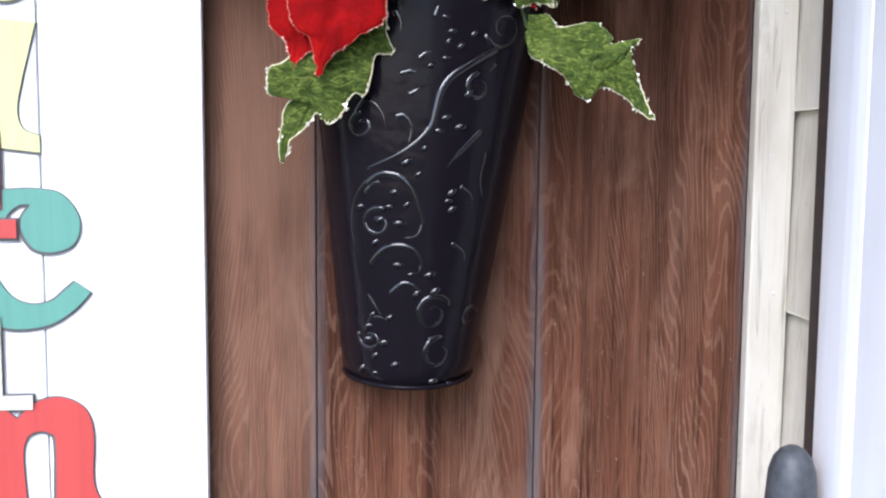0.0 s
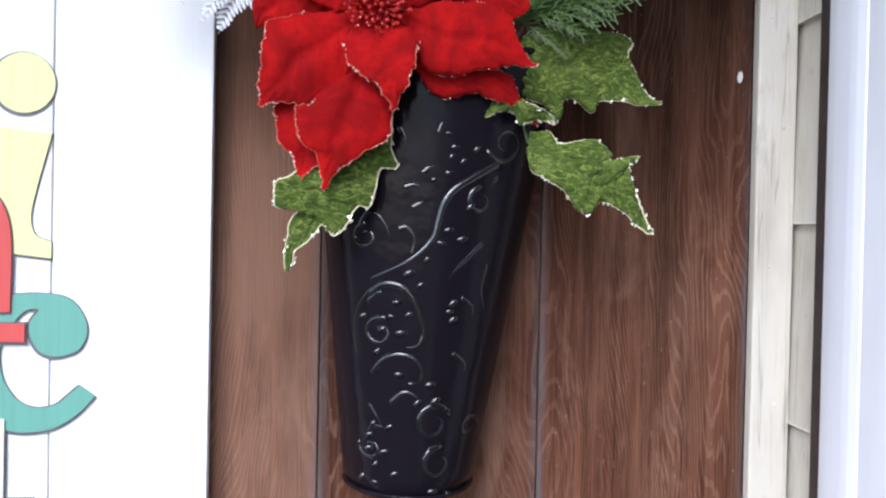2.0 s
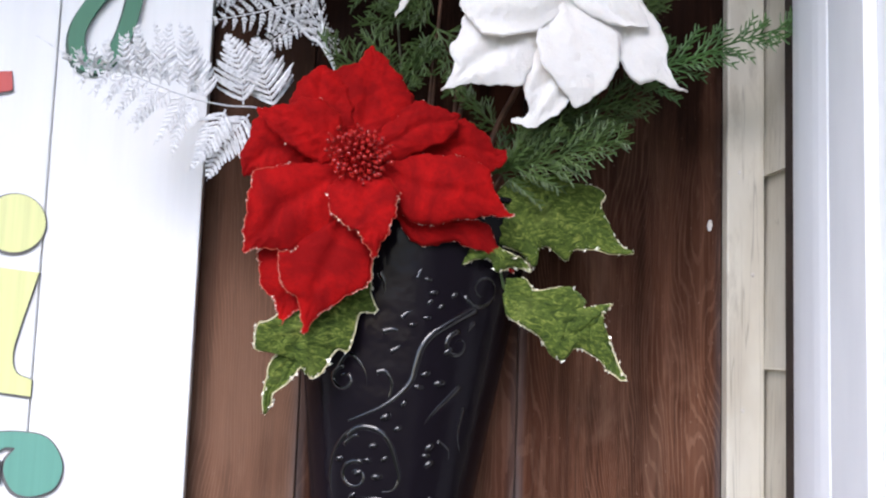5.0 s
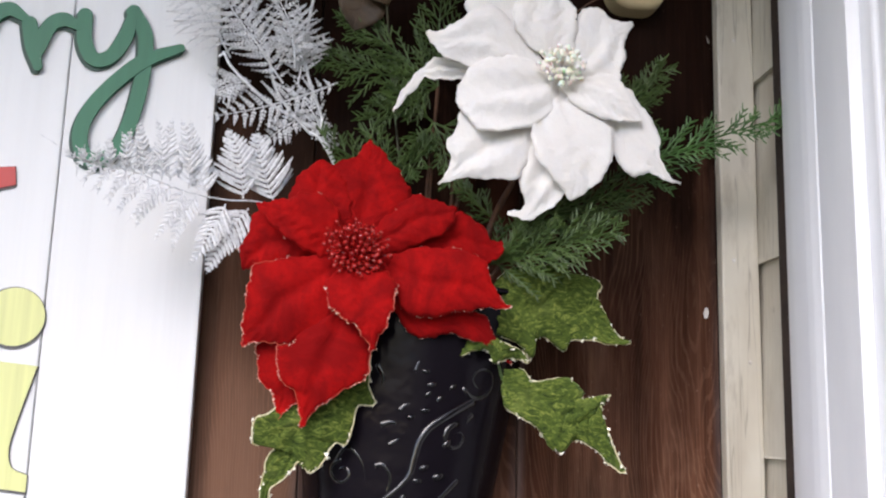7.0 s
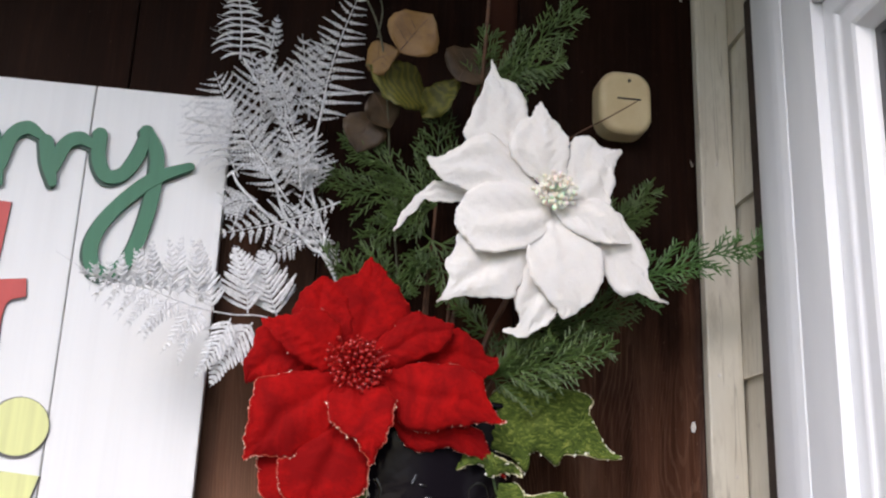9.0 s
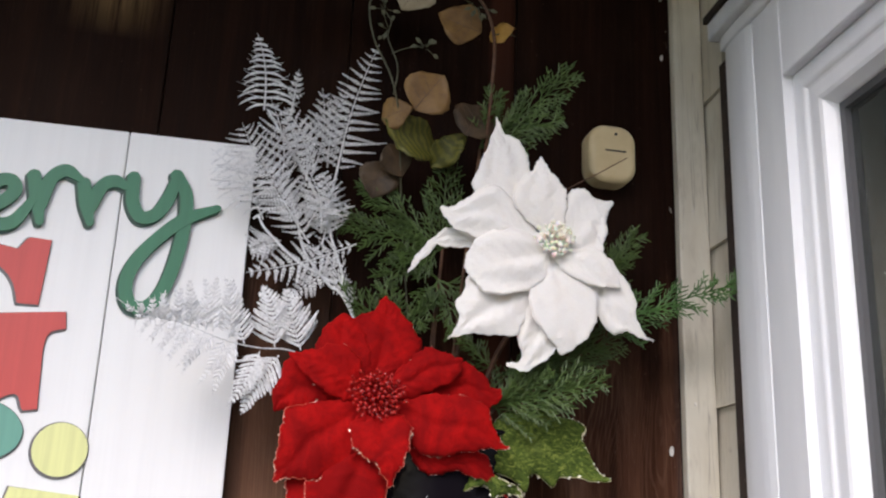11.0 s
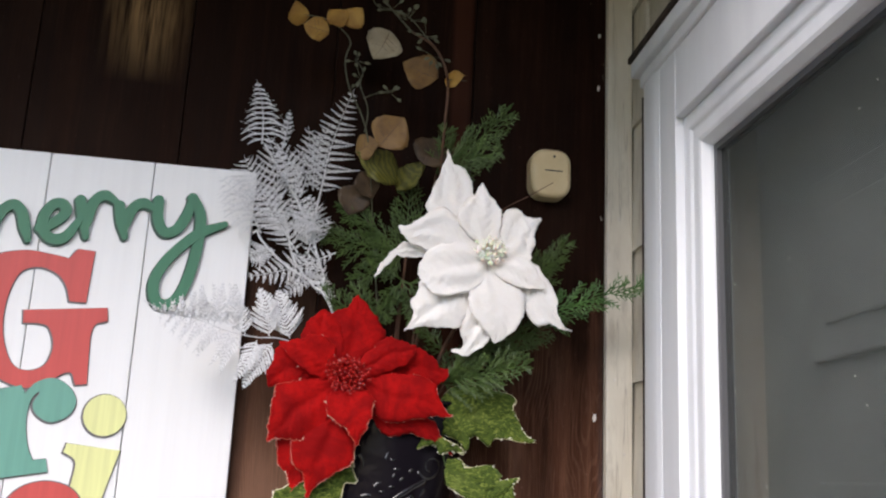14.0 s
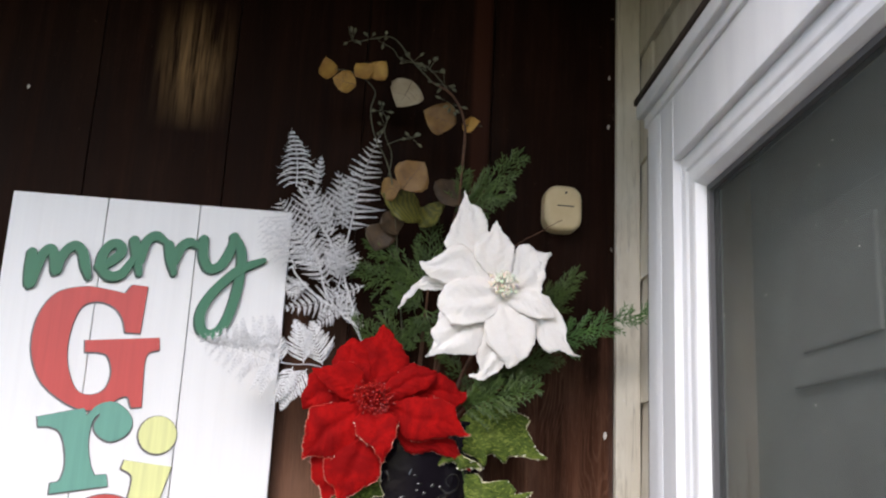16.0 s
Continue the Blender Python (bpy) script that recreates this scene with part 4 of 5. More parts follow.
def flower_heart(root, centre, spread, beads, size, mat, pad, stem, seed):
    """Beads on short stalks at the middle, and the wrapped stem behind."""
    rnd = random.Random(seed)
    centre = Vector(centre)
    b = bmesh.new()
    bmesh.ops.create_icosphere(b, subdivisions=2, radius=spread * 0.8, matrix=Matrix.Translation(centre + Vector((0, 0.007, 0))) @ Matrix.Diagonal((1, 0.3, 0.9, 1)))
    part("flower_disc", b, pad, root, smooth=True)
    for k in range(beads):
        ang, q = k * 2.399, spread * math.sqrt((k + 0.5) / beads) * rnd.uniform(0.85, 1.1)
        p = centre + Vector((q * math.cos(ang), -0.007 - rnd.uniform(0, 0.011) * (1 - q / spread * 0.6), q * 0.85 * math.sin(ang)))
        b = bmesh.new()
        bmesh.ops.create_icosphere(b, subdivisions=1, radius=size * rnd.uniform(0.7, 1.25), matrix=Matrix.Translation(p))
        tube(b, [centre + Vector((q * 0.3 * math.cos(ang), 0.006, q * 0.3 * math.sin(ang))), p], size * 0.3, 4)
        part("stamen", b, mat, root, "", True)
    b = bmesh.new()
    tube(b, smooth_line([Vector(q) for q in (*stem, centre + Vector((0, 0.026, 0)))], 6), 0.0028, 7)
    part("stem", b, TWIG, root, "brown wrapped wire stem", True)
    settle(root)


red = flower("large red velvet poinsettia with glittered petal edges and red beads", (0.1, 0.955, 1.52))
red_petal((0.902, 0.908, 0.921),
      ((0.037, 1.733), (0.021, 1.757), (0.016, 1.782), (0.024, 1.803), (0.042, 1.812), (0.055, 1.83)),
      ((0.053, 1.733), (0.082, 1.758), (0.092, 1.781), (0.081, 1.8), (0.069, 1.815), (0.056, 1.83)), 0.003)
red_petal((0.902, 0.904, 0.915),
      ((0.034, 1.732), (-0.003, 1.75), (-0.012, 1.772), (-0.002, 1.794), (0.013, 1.807)),
      ((0.041, 1.733), (0.04, 1.767), (0.029, 1.798), (0.014, 1.807)), 0.003)
red_petal((0.902, 0.9, 0.905),
      ((0.032, 1.73), (-0.017, 1.755), (-0.037, 1.758), (-0.045, 1.74), (-0.051, 1.718), (-0.047, 1.706)),
      ((0.032, 1.72), (-0.005, 1.701), (-0.031, 1.702), (-0.035, 1.707), (-0.042, 1.708), (-0.047, 1.705)), 0.003)
red_petal((0.902, 0.896, 0.902),
      ((0.033, 1.708), (-0.012, 1.667), (-0.031, 1.642), (-0.027, 1.616), (-0.016, 1.601), (-0.012, 1.583)),
      ((0.038, 1.703), (0.031, 1.65), (0.021, 1.612), (0.003, 1.597), (-0.011, 1.583)), 0.003)
red_petal((0.902, 0.898, 0.912),
      ((0.056, 1.714), (0.105, 1.691), (0.152, 1.677), (0.164, 1.668), (0.172, 1.649), (0.185, 1.638)),
      ((0.057, 1.707), (0.081, 1.675), (0.092, 1.661), (0.104, 1.653), (0.123, 1.659), (0.146, 1.655), (0.167, 1.648), (0.184, 1.636)), 0.004)
red_petal((0.902, 0.898, 0.906),
      ((0.056, 1.731), (0.103, 1.758), (0.131, 1.764), (0.153, 1.755), (0.161, 1.743), (0.174, 1.742)),
      ((0.056, 1.721), (0.104, 1.723), (0.146, 1.717), (0.162, 1.721), (0.172, 1.73), (0.174, 1.74)), 0.004)
red_petal((0.896, 0.884, 0.896),
      ((0.037, 1.71), (0.009, 1.667), (-0.015, 1.639), (-0.009, 1.614), (0.004, 1.6), (0.007, 1.577)),
      ((0.049, 1.71), (0.059, 1.66), (0.061, 1.636), (0.06, 1.621), (0.042, 1.608), (0.024, 1.596), (0.008, 1.577)), 0.004)
red_petal((0.894, 0.882, 0.889),
      ((0.032, 1.72), (0.001, 1.717), (-0.036, 1.707), (-0.04, 1.692), (-0.043, 1.664), (-0.044, 1.642)),
      ((0.042, 1.71), (0.031, 1.677), (0.021, 1.658), (0.007, 1.651), (-0.011, 1.642), (-0.027, 1.645), (-0.043, 1.64)), 0.005)
red_petal((0.894, 0.884, 0.89),
      ((0.053, 1.722), (0.088, 1.728), (0.126, 1.729), (0.151, 1.722), (0.162, 1.702), (0.169, 1.689), (0.179, 1.684)),
      ((0.054, 1.713), (0.075, 1.698), (0.083, 1.68), (0.1, 1.67), (0.121, 1.673), (0.142, 1.678), (0.162, 1.681), (0.179, 1.682)), 0.005)
red_petal((0.892, 0.884, 0.89),
      ((0.037, 1.733), (0.025, 1.763), (0.001, 1.771), (-0.013, 1.765), (-0.027, 1.762), (-0.039, 1.76)),
      ((0.034, 1.721), (0.014, 1.718), (-0.006, 1.727), (-0.021, 1.738), (-0.03, 1.747), (-0.039, 1.759)), 0.004)
red_petal((0.892, 0.884, 0.888),
      ((0.05, 1.737), (0.073, 1.756), (0.091, 1.773), (0.111, 1.77), (0.13, 1.765)),
      ((0.055, 1.723), (0.076, 1.723), (0.1, 1.733), (0.121, 1.744), (0.13, 1.763)), 0.004)
red_petal((0.888, 0.872, 0.874),
      ((0.041, 1.711), (0.026, 1.702), (0.022, 1.688), (0.028, 1.672), (0.047, 1.659), (0.056, 1.648), (0.06, 1.639)),
      ((0.053, 1.712), (0.076, 1.703), (0.079, 1.687), (0.073, 1.663), (0.066, 1.649), (0.061, 1.639)), 0.004)
flower_heart(red, (0.045, 0.884, 1.724), 0.029, 80, 0.0022, RED_BEAD, RED_VELVET, ((0.1, 0.955, 1.52), (0.085, 0.95, 1.64), (0.06, 0.935, 1.7)), 3)

white = flower("large white velvet poinsettia with pearl beads at its heart", (0.12, 0.955, 1.52))
white_petal((0.874, 0.87, 0.88),
      ((0.2, 1.906), (0.145, 1.927), (0.13, 1.941), (0.138, 1.966), (0.149, 1.995), (0.157, 2.024)),
      ((0.203, 1.906), (0.205, 1.94), (0.191, 1.963), (0.186, 1.985), (0.174, 1.999), (0.162, 2.006), (0.157, 2.024)), 0.003)
white_petal((0.873, 0.869, 0.878),
      ((0.232, 1.88), (0.271, 1.879), (0.288, 1.861), (0.302, 1.84), (0.306, 1.818), (0.313, 1.805), (0.327, 1.797)),
      ((0.226, 1.87), (0.248, 1.84), (0.262, 1.815), (0.271, 1.805), (0.281, 1.798), (0.295, 1.804), (0.309, 1.798), (0.327, 1.797)), 0.003)
white_petal((0.873, 0.869, 0.882),
      ((0.206, 1.854), (0.186, 1.824), (0.179, 1.791), (0.185, 1.777), (0.184, 1.765), (0.173, 1.763)),
      ((0.212, 1.855), (0.219, 1.81), (0.223, 1.785), (0.21, 1.768), (0.195, 1.758), (0.186, 1.756), (0.173, 1.762)), 0.003)
white_petal((0.872, 0.867, 0.876),
      ((0.203, 1.877), (0.152, 1.867), (0.128, 1.846), (0.124, 1.828), (0.116, 1.816), (0.122, 1.803), (0.112, 1.783)),
      ((0.203, 1.865), (0.197, 1.83), (0.19, 1.81), (0.183, 1.798), (0.177, 1.789), (0.146, 1.788), (0.126, 1.787), (0.112, 1.782)), 0.004)
white_petal((0.872, 0.876, 0.898),
      ((0.158, 1.889), (0.13, 1.892), (0.108, 1.895), (0.092, 1.883), (0.08, 1.869), (0.072, 1.852)),
      ((0.158, 1.872), (0.125, 1.876), (0.107, 1.875), (0.098, 1.878), (0.088, 1.866), (0.073, 1.85)), 0.002)
white_petal((0.869, 0.863, 0.87),
      ((0.216, 1.897), (0.22, 1.916), (0.23, 1.939), (0.238, 1.947), (0.25, 1.945), (0.262, 1.938), (0.281, 1.94)),
      ((0.222, 1.886), (0.246, 1.87), (0.265, 1.88), (0.267, 1.889), (0.271, 1.905), (0.271, 1.919), (0.281, 1.938)), 0.004)
white_petal((0.868, 0.861, 0.856),
      ((0.202, 1.895), (0.174, 1.926), (0.149, 1.941), (0.127, 1.927), (0.111, 1.914), (0.095, 1.91)),
      ((0.202, 1.884), (0.167, 1.875), (0.144, 1.88), (0.126, 1.885), (0.108, 1.891), (0.095, 1.907)), 0.004)
white_petal((0.867, 0.859, 0.864),
      ((0.204, 1.895), (0.18, 1.911), (0.169, 1.929), (0.179, 1.951), (0.19, 1.96), (0.201, 1.978)),
      ((0.216, 1.896), (0.225, 1.91), (0.226, 1.938), (0.218, 1.952), (0.208, 1.963), (0.201, 1.978)), 0.004)
white_petal((0.866, 0.859, 0.867),
      ((0.207, 1.872), (0.189, 1.838), (0.19, 1.812), (0.198, 1.8), (0.211, 1.787), (0.224, 1.773)),
      ((0.215, 1.873), (0.247, 1.849), (0.26, 1.832), (0.258, 1.809), (0.25, 1.793), (0.238, 1.781), (0.225, 1.773)), 0.004)
white_petal((0.864, 0.857, 0.865),
      ((0.207, 1.886), (0.174, 1.895), (0.141, 1.887), (0.126, 1.87), (0.123, 1.855)),
      ((0.211, 1.872), (0.207, 1.852), (0.191, 1.836), (0.167, 1.828), (0.142, 1.828), (0.123, 1.852)), 0.005)
white_petal((0.864, 0.857, 0.862),
      ((0.212, 1.882), (0.23, 1.88), (0.25, 1.884), (0.264, 1.878), (0.276, 1.862), (0.285, 1.848)),
      ((0.211, 1.872), (0.227, 1.854), (0.246, 1.845), (0.266, 1.843), (0.285, 1.846)), 0.003)
flower_heart(white, (0.212, 0.858, 1.887), 0.021, 46, 0.0029, PEARL, WHITE_VELVET, ((0.12, 0.955, 1.52), (0.16, 0.93, 1.735), (0.19, 0.928, 1.81)), 8)


# ---- green velvet leaves with gilt edges ----
def gilt_leaf(depths, left, right, seed, stem_from):
    root = thing("velvet_leaf", stem_from, "crushed green velvet leaf with gold glitter edge in the vase", "artificial leaf", "velvet leaves in the vase")
    grid = draped(depths, left, right, 0.004, 0.06, 0.02, 0.0028, 0.0002, seed, 70, 17)
    b = bmesh.new()
    sheet(b, grid, 0.0015)
    p = part("leaf_blade", b, GREEN_VELVET, root, smooth=True)
    b = bmesh.new()
    tube(b, [r[0] for r in grid[6:]] + [r[-1] for r in reversed(grid[6:])], 0.0007, 5)
    part("gilt_edge", b, GILT, p, "gold painted rim")
    glitter_on(grid, GLITTER, p, 0.95, 0.0022, seed, 0.05)
    base = (grid[0][0] + grid[0][-1]) / 2
    b = bmesh.new()
    tube(b, smooth_line([Vector(stem_from), base.lerp(Vector(stem_from), 0.5), base + Vector((0, 0.003, 0))], 5), 0.0014, 6)
    part("stem", b, CEDAR, root, smooth=True)
    return settle(root)


gilt_leaf((0.91, 0.905, 0.918),
      ((0.043, 1.665), (0.007, 1.619), (-0.016, 1.59), (-0.029, 1.583), (-0.031, 1.565), (-0.024, 1.562), (-0.005, 1.567), (-0.018, 1.553), (-0.02, 1.539), (-0.023, 1.523), (-0.021, 1.51)),
      ((0.065, 1.657), (0.062, 1.617), (0.068, 1.598), (0.054, 1.595), (0.049, 1.573), (0.045, 1.564), (0.036, 1.565), (0.028, 1.551), (0.017, 1.54), (0.008, 1.55), (0, 1.539), (-0.008, 1.532), (-0.014, 1.528), (-0.016, 1.517), (-0.02, 1.51)),
      11, (0.085, 0.955, 1.69))
gilt_leaf((0.915, 0.9, 0.89),
      ((0.179, 1.631), (0.195, 1.631), (0.205, 1.621), (0.224, 1.625), (0.237, 1.623), (0.247, 1.613), (0.24, 1.609), (0.251, 1.608), (0.268, 1.612), (0.259, 1.603), (0.261, 1.59), (0.267, 1.576), (0.272, 1.561), (0.279, 1.55)),
      ((0.178, 1.614), (0.181, 1.598), (0.199, 1.587), (0.21, 1.579), (0.217, 1.567), (0.228, 1.563), (0.23, 1.57), (0.239, 1.573), (0.25, 1.569), (0.258, 1.563), (0.265, 1.554), (0.273, 1.548), (0.278, 1.548)),
      12, (0.165, 0.945, 1.69))
gilt_leaf((0.925, 0.915, 0.907),
      ((0.165, 1.698), (0.183, 1.72), (0.213, 1.724), (0.233, 1.727), (0.236, 1.718), (0.256, 1.715), (0.264, 1.707), (0.26, 1.698), (0.268, 1.681), (0.278, 1.665), (0.289, 1.659)),
      ((0.165, 1.663), (0.19, 1.656), (0.204, 1.642), (0.206, 1.657), (0.217, 1.661), (0.232, 1.649), (0.237, 1.658), (0.257, 1.659), (0.272, 1.656), (0.289, 1.657)),
      13, (0.14, 0.95, 1.69))
gilt_leaf((0.918, 0.908, 0.912),
      ((0.133, 1.658), (0.157, 1.661), (0.181, 1.651), (0.193, 1.647), (0.2, 1.64)),
      ((0.126, 1.64), (0.133, 1.636), (0.148, 1.645), (0.164, 1.647), (0.17, 1.636), (0.184, 1.641), (0.199, 1.637)),
      14, (0.13, 0.95, 1.69))


# ---- cedar sprays ----
def sprig(bm, base, axis, out, length, seed, depth=2, width=0.00125, spread=0.42):
    """A flat, feathery evergreen spray: forked shoots covered in blunt scales."""
    rnd = random.Random(seed)
    side = axis.cross(out).normalized()
    bend = rnd.uniform(-0.12, 0.12)
    n = max(4, int(length / 0.0085)) if depth == 2 else max(3, int(length / 0.0062))
    line = [base + axis * (length * k / n) + side * (bend * length * (k / n) ** 2) + out * (0.05 * length * math.sin(k / n * 2.5)) for k in range(n + 1)]
    tube(bm, line, width * (1.2 if depth == 2 else 1.0), 4, 0.45)
    for k in range(1, n + 1):
        s = k / n
        for sgn in (-1, 1):
            if depth == 0 or rnd.random() < 0.1:
                continue
            d = (axis * rnd.uniform(0.7, 1.0) + side * sgn * rnd.uniform(0.45, 0.75) + out * rnd.uniform(-0.3, 0.4)).normalized()
            if depth == 2:
                ll = length * (spread * (1 - s) ** 0.75 + 0.08) * rnd.uniform(0.7, 1.2)
                sprig(bm, line[k], d, out, max(0.012, min(ll, 0.05)), rnd.random(), 1, width * 0.95)
            else:
                ll = rnd.uniform(0.006, 0.0125) * (1.15 - 0.5 * s)
                tube(bm, [line[k], line[k] + d * ll * 0.6, line[k] + d * ll + axis * ll * 0.15], width * 0.95, 4, 0.45)


def cedar_spray(base, tips, seed, stem_from, mat=CEDAR, label="dark green artificial cedar spray pushed into the vase", spread=0.42):
    root = thing("cedar_spray", stem_from, label, "artificial greenery", "cedar sprays in the vase")
    base = Vector(base)
    for i, tip in enumerate(tips):
        axis = Vector(tip) - base
        length = axis.length
        axis.normalize()
        out = Vector((0.15, -1, 0.1))
        out = (out - out.dot(axis) * axis).normalized()
        b = bmesh.new()
        sprig(b, base, axis, out, length, seed + i * 17, 2, 0.00125, spread)
        part("sprig", b, mat, root)
    b = bmesh.new()
    tube(b, smooth_line([Vector(stem_from), Vector(stem_from).lerp(base, 0.6) + Vector((0, 0.005, 0)), base], 5), 0.0018, 6)
    part("stem", b, TWIG, root, smooth=True)
    return settle(root)


MOUTH = (0.11, 0.955, 1.66)
cedar_spray((0.148, 0.915, 2.001), ((0.234, 0.865, 2.065), (0.215, 0.87, 2.024), (0.158, 0.89, 2.048)), 21, (0.125, 0.958, 1.66))
cedar_spray((0.118, 0.95, 1.895), ((0.108, 0.94, 1.982), (0.035, 0.945, 1.955), (0.012, 0.945, 1.9), (0.055, 0.945, 1.86)), 22, (0.11, 0.96, 1.67))
cedar_spray((0.115, 0.95, 1.86), ((0.135, 0.938, 1.805), (0.092, 0.938, 1.815), (0.15, 0.94, 1.84), (0.07, 0.94, 1.885)), 23, (0.105, 0.958, 1.67))
cedar_spray((0.285, 0.935, 1.815), ((0.426, 0.9, 1.877),), 24, (0.14, 0.955, 1.66), CEDAR_BRIGHT, "bright green artificial cedar tip reaching out past the white flower", 0.17)
cedar_spray((0.27, 0.942, 1.86), ((0.334, 0.94, 1.922), (0.315, 0.935, 1.9)), 25, (0.135, 0.957, 1.66))
cedar_spray((0.165, 0.93, 1.725), ((0.26, 0.872, 1.754), (0.245, 0.878, 1.733), (0.22, 0.93, 1.775)), 26, (0.13, 0.95, 1.65))
cedar_spray((0.18, 0.94, 1.76), ((0.3, 0.925, 1.808), (0.285, 0.93, 1.785), (0.145, 0.935, 1.79)), 27, (0.125, 0.955, 1.65))
cedar_spray((0.08, 0.945, 1.79), ((0.02, 0.935, 1.835), (0.06, 0.94, 1.84), (0.1, 0.94, 1.835)), 28, (0.1, 0.955, 1.66))


# ---- frosted ferns ----
def frond(base, tip, reach, parent, seed, pairs=16, sub=0.0045, sub_step=0.0032, full=0.3, sweep=0.55, bow=0.0, plain=False, stalk=0.0011, bend=0.35):
    """A flat fern frond: a rib with tapering side leaves, each cut into small lobes."""
    rnd = random.Random(seed)
    base, tip = Vector(base), Vector(tip)
    axis = tip - base
    length = axis.length
    axis.normalize()
    out = Vector((0.1, -1, 0.05))
    out = (out - out.dot(axis) * axis).normalized()
    side = axis.cross(out)
    b = bmesh.new()
    rib = [base + axis * (length * k / 20) + side * (bow * math.sin(math.pi * k / 20)) + out * 0.006 * math.sin(math.pi * k / 20) for k in range(21)]
    tube(b, rib, stalk, 5, 0.3)

    def lobe(p, d, across, ln, wd):
        tipv = p + d * ln
        mid = p + d * ln * 0.55
        vs = [b.verts.new(q) for q in (p, mid + across * wd, tipv, mid - across * wd, mid + out * wd * 0.5, mid - out * wd * 0.4)]
        for i, j, k in ((0, 1, 4), (1, 2, 4), (2, 3, 4), (3, 0, 4), (0, 5, 1), (1, 5, 2), (2, 5, 3), (3, 5, 0)):
            b.faces.new((vs[i], vs[j], vs[k]))

    for i in range(pairs):
        s = 0.06 + 0.93 * i / pairs
        q = s * 20
        p = rib[int(q)].lerp(rib[min(int(q) + 1, 20)], q - int(q))
        env = (s / full) ** 0.6 if s < full else ((1 - s) / (1 - full)) ** 0.85
        for sgn in (-1, 1):
            ln = reach * max(env, 0.06) * rnd.uniform(0.85, 1.08)
            d = (side * sgn + axis * (sweep + rnd.uniform(-0.1, 0.1)) + out * rnd.uniform(-0.25, 0.25)).normalized()
            cross = d.cross(out).normalized()
            m = max(3, int(ln / sub_step))
            droop = rnd.uniform(-0.1, 0.2) * ln
            pts = [p + d * (ln * k / m) + axis * (droop * (k / m) ** 2) for k in range(m + 1)]
            tube(b, pts, stalk * 0.6, 3, 0.3)
            if plain:
                # undivided leaflet: a narrow curved blade, notched at its edges
                rows = []
                for k in range(9):
                    f = k / 8
                    q = pts[0] + d * ln * f + axis * (ln * bend * f * f)
                    wd = sub * (math.sin(math.pi * min(1, f * 0.85 + 0.12)) ** 0.7) * (1 if k % 2 else 0.72) * 0.5
                    rows.append([q - cross * wd, q + out * wd * 0.35, q + cross * wd])
                sheet(b, rows, 0.0006)
                continue
            for k in range(1, m + 1):
                sz = sub * (1 - 0.75 * (k / m)) * rnd.uniform(0.8, 1.15) * (0.6 + 0.4 * min(1, ln / reach * 1.6))
                for t in (-1, 1):
                    dd = (cross * t + d * 0.6).normalized()
                    lobe(pts[k], dd, d, sz, sub_step * 0.6)
    return part("frond", b, FROST, parent)


fern = thing("fern_spray", MOUTH, "silvery white frosted artificial fern, upright in the vase", "artificial fern", "frosted ferns in the vase")
for line in (
        ((0.1, 0.955, 1.66), (0.021, 0.938, 1.82), (0.011, 0.938, 1.854), (-0.005, 0.938, 1.899), (-0.006, 0.938, 1.935), (-0.003, 0.938, 1.961), (0.003, 0.938, 1.998)),
        ((0.1, 0.955, 1.66), (0.022, 0.938, 1.816), (-0.002, 0.938, 1.841), (-0.029, 0.938, 1.873), (-0.039, 0.938, 1.905), (-0.049, 0.938, 1.937)),
        ((0.006, 0.938, 1.842), (-0.037, 0.938, 1.864), (-0.07, 0.938, 1.893), (-0.08, 0.938, 1.909)),
        ((-0.005, 0.938, 1.899), (-0.027, 0.938, 1.945), (-0.053, 0.938, 1.985), (-0.08, 0.938, 2.026)),
        ):
    b = bmesh.new()
    tube(b, smooth_line(line, 6), 0.0019, 6, 0.7)
    part("stem", b, FROST, fern, smooth=True)
frond((-0.003, 0.94, 1.961), (0.032, 0.915, 2.109), 0.043, fern, 1, 17, 0.0034, 0.0029, 0.22, 0.25, -0.006)
frond((-0.038, 0.935, 1.904), (-0.105, 0.93, 2.005), 0.056, fern, 2, 16, 0.0034, 0.0029, 0.4, 0.45, -0.008)
frond((-0.084, 0.948, 2.03), (-0.099, 0.948, 2.12), 0.034, fern, 3, 12, 0.0032, 0.006, 0.12, 0.2, 0.004, True, 0.0011, -0.5)
frond((-0.074, 0.944, 1.906), (-0.135, 0.942, 1.978), 0.04, fern, 4, 11, 0.0026, 0.005, 0.45, 0.35, 0.005, True, 0.0010, -0.3)
frond((0.024, 0.94, 1.888), (-0.089, 0.935, 1.845), 0.026, fern, 8, 14, 0.0040, 0.0029, 0.45, 0.5, -0.006)
frond((-0.056, 0.945, 2.026), (-0.051, 0.945, 2.081), 0.011, fern, 5, 7, 0.0040, 0.0029, 0.3, 0.8)
frond((-0.06, 0.95, 1.94), (-0.078, 0.94, 2.04), 0.034, fern, 6, 10, 0.0040, 0.0029, 0.4, 0.6, 0.008)
frond((-0.034, 0.935, 1.956), (-0.064, 0.915, 2.021), 0.03, fern, 11, 9, 0.0040, 0.0029, 0.4, 0.6, 0.008)
frond((-0.028, 0.945, 1.96), (-0.025, 0.925, 2.053), 0.03, fern, 13, 10, 0.0040, 0.0029, 0.42, 0.6, 0.006)
frond((-0.012, 0.945, 1.971), (0.002, 0.935, 2.06), 0.024, fern, 14, 9, 0.0040, 0.0029, 0.4, 0.6, -0.006)
frond((-0.015, 0.925, 1.894), (-0.041, 0.915, 1.965), 0.03, fern, 15, 9, 0.0040, 0.0029, 0.35, 0.5, 0.006)
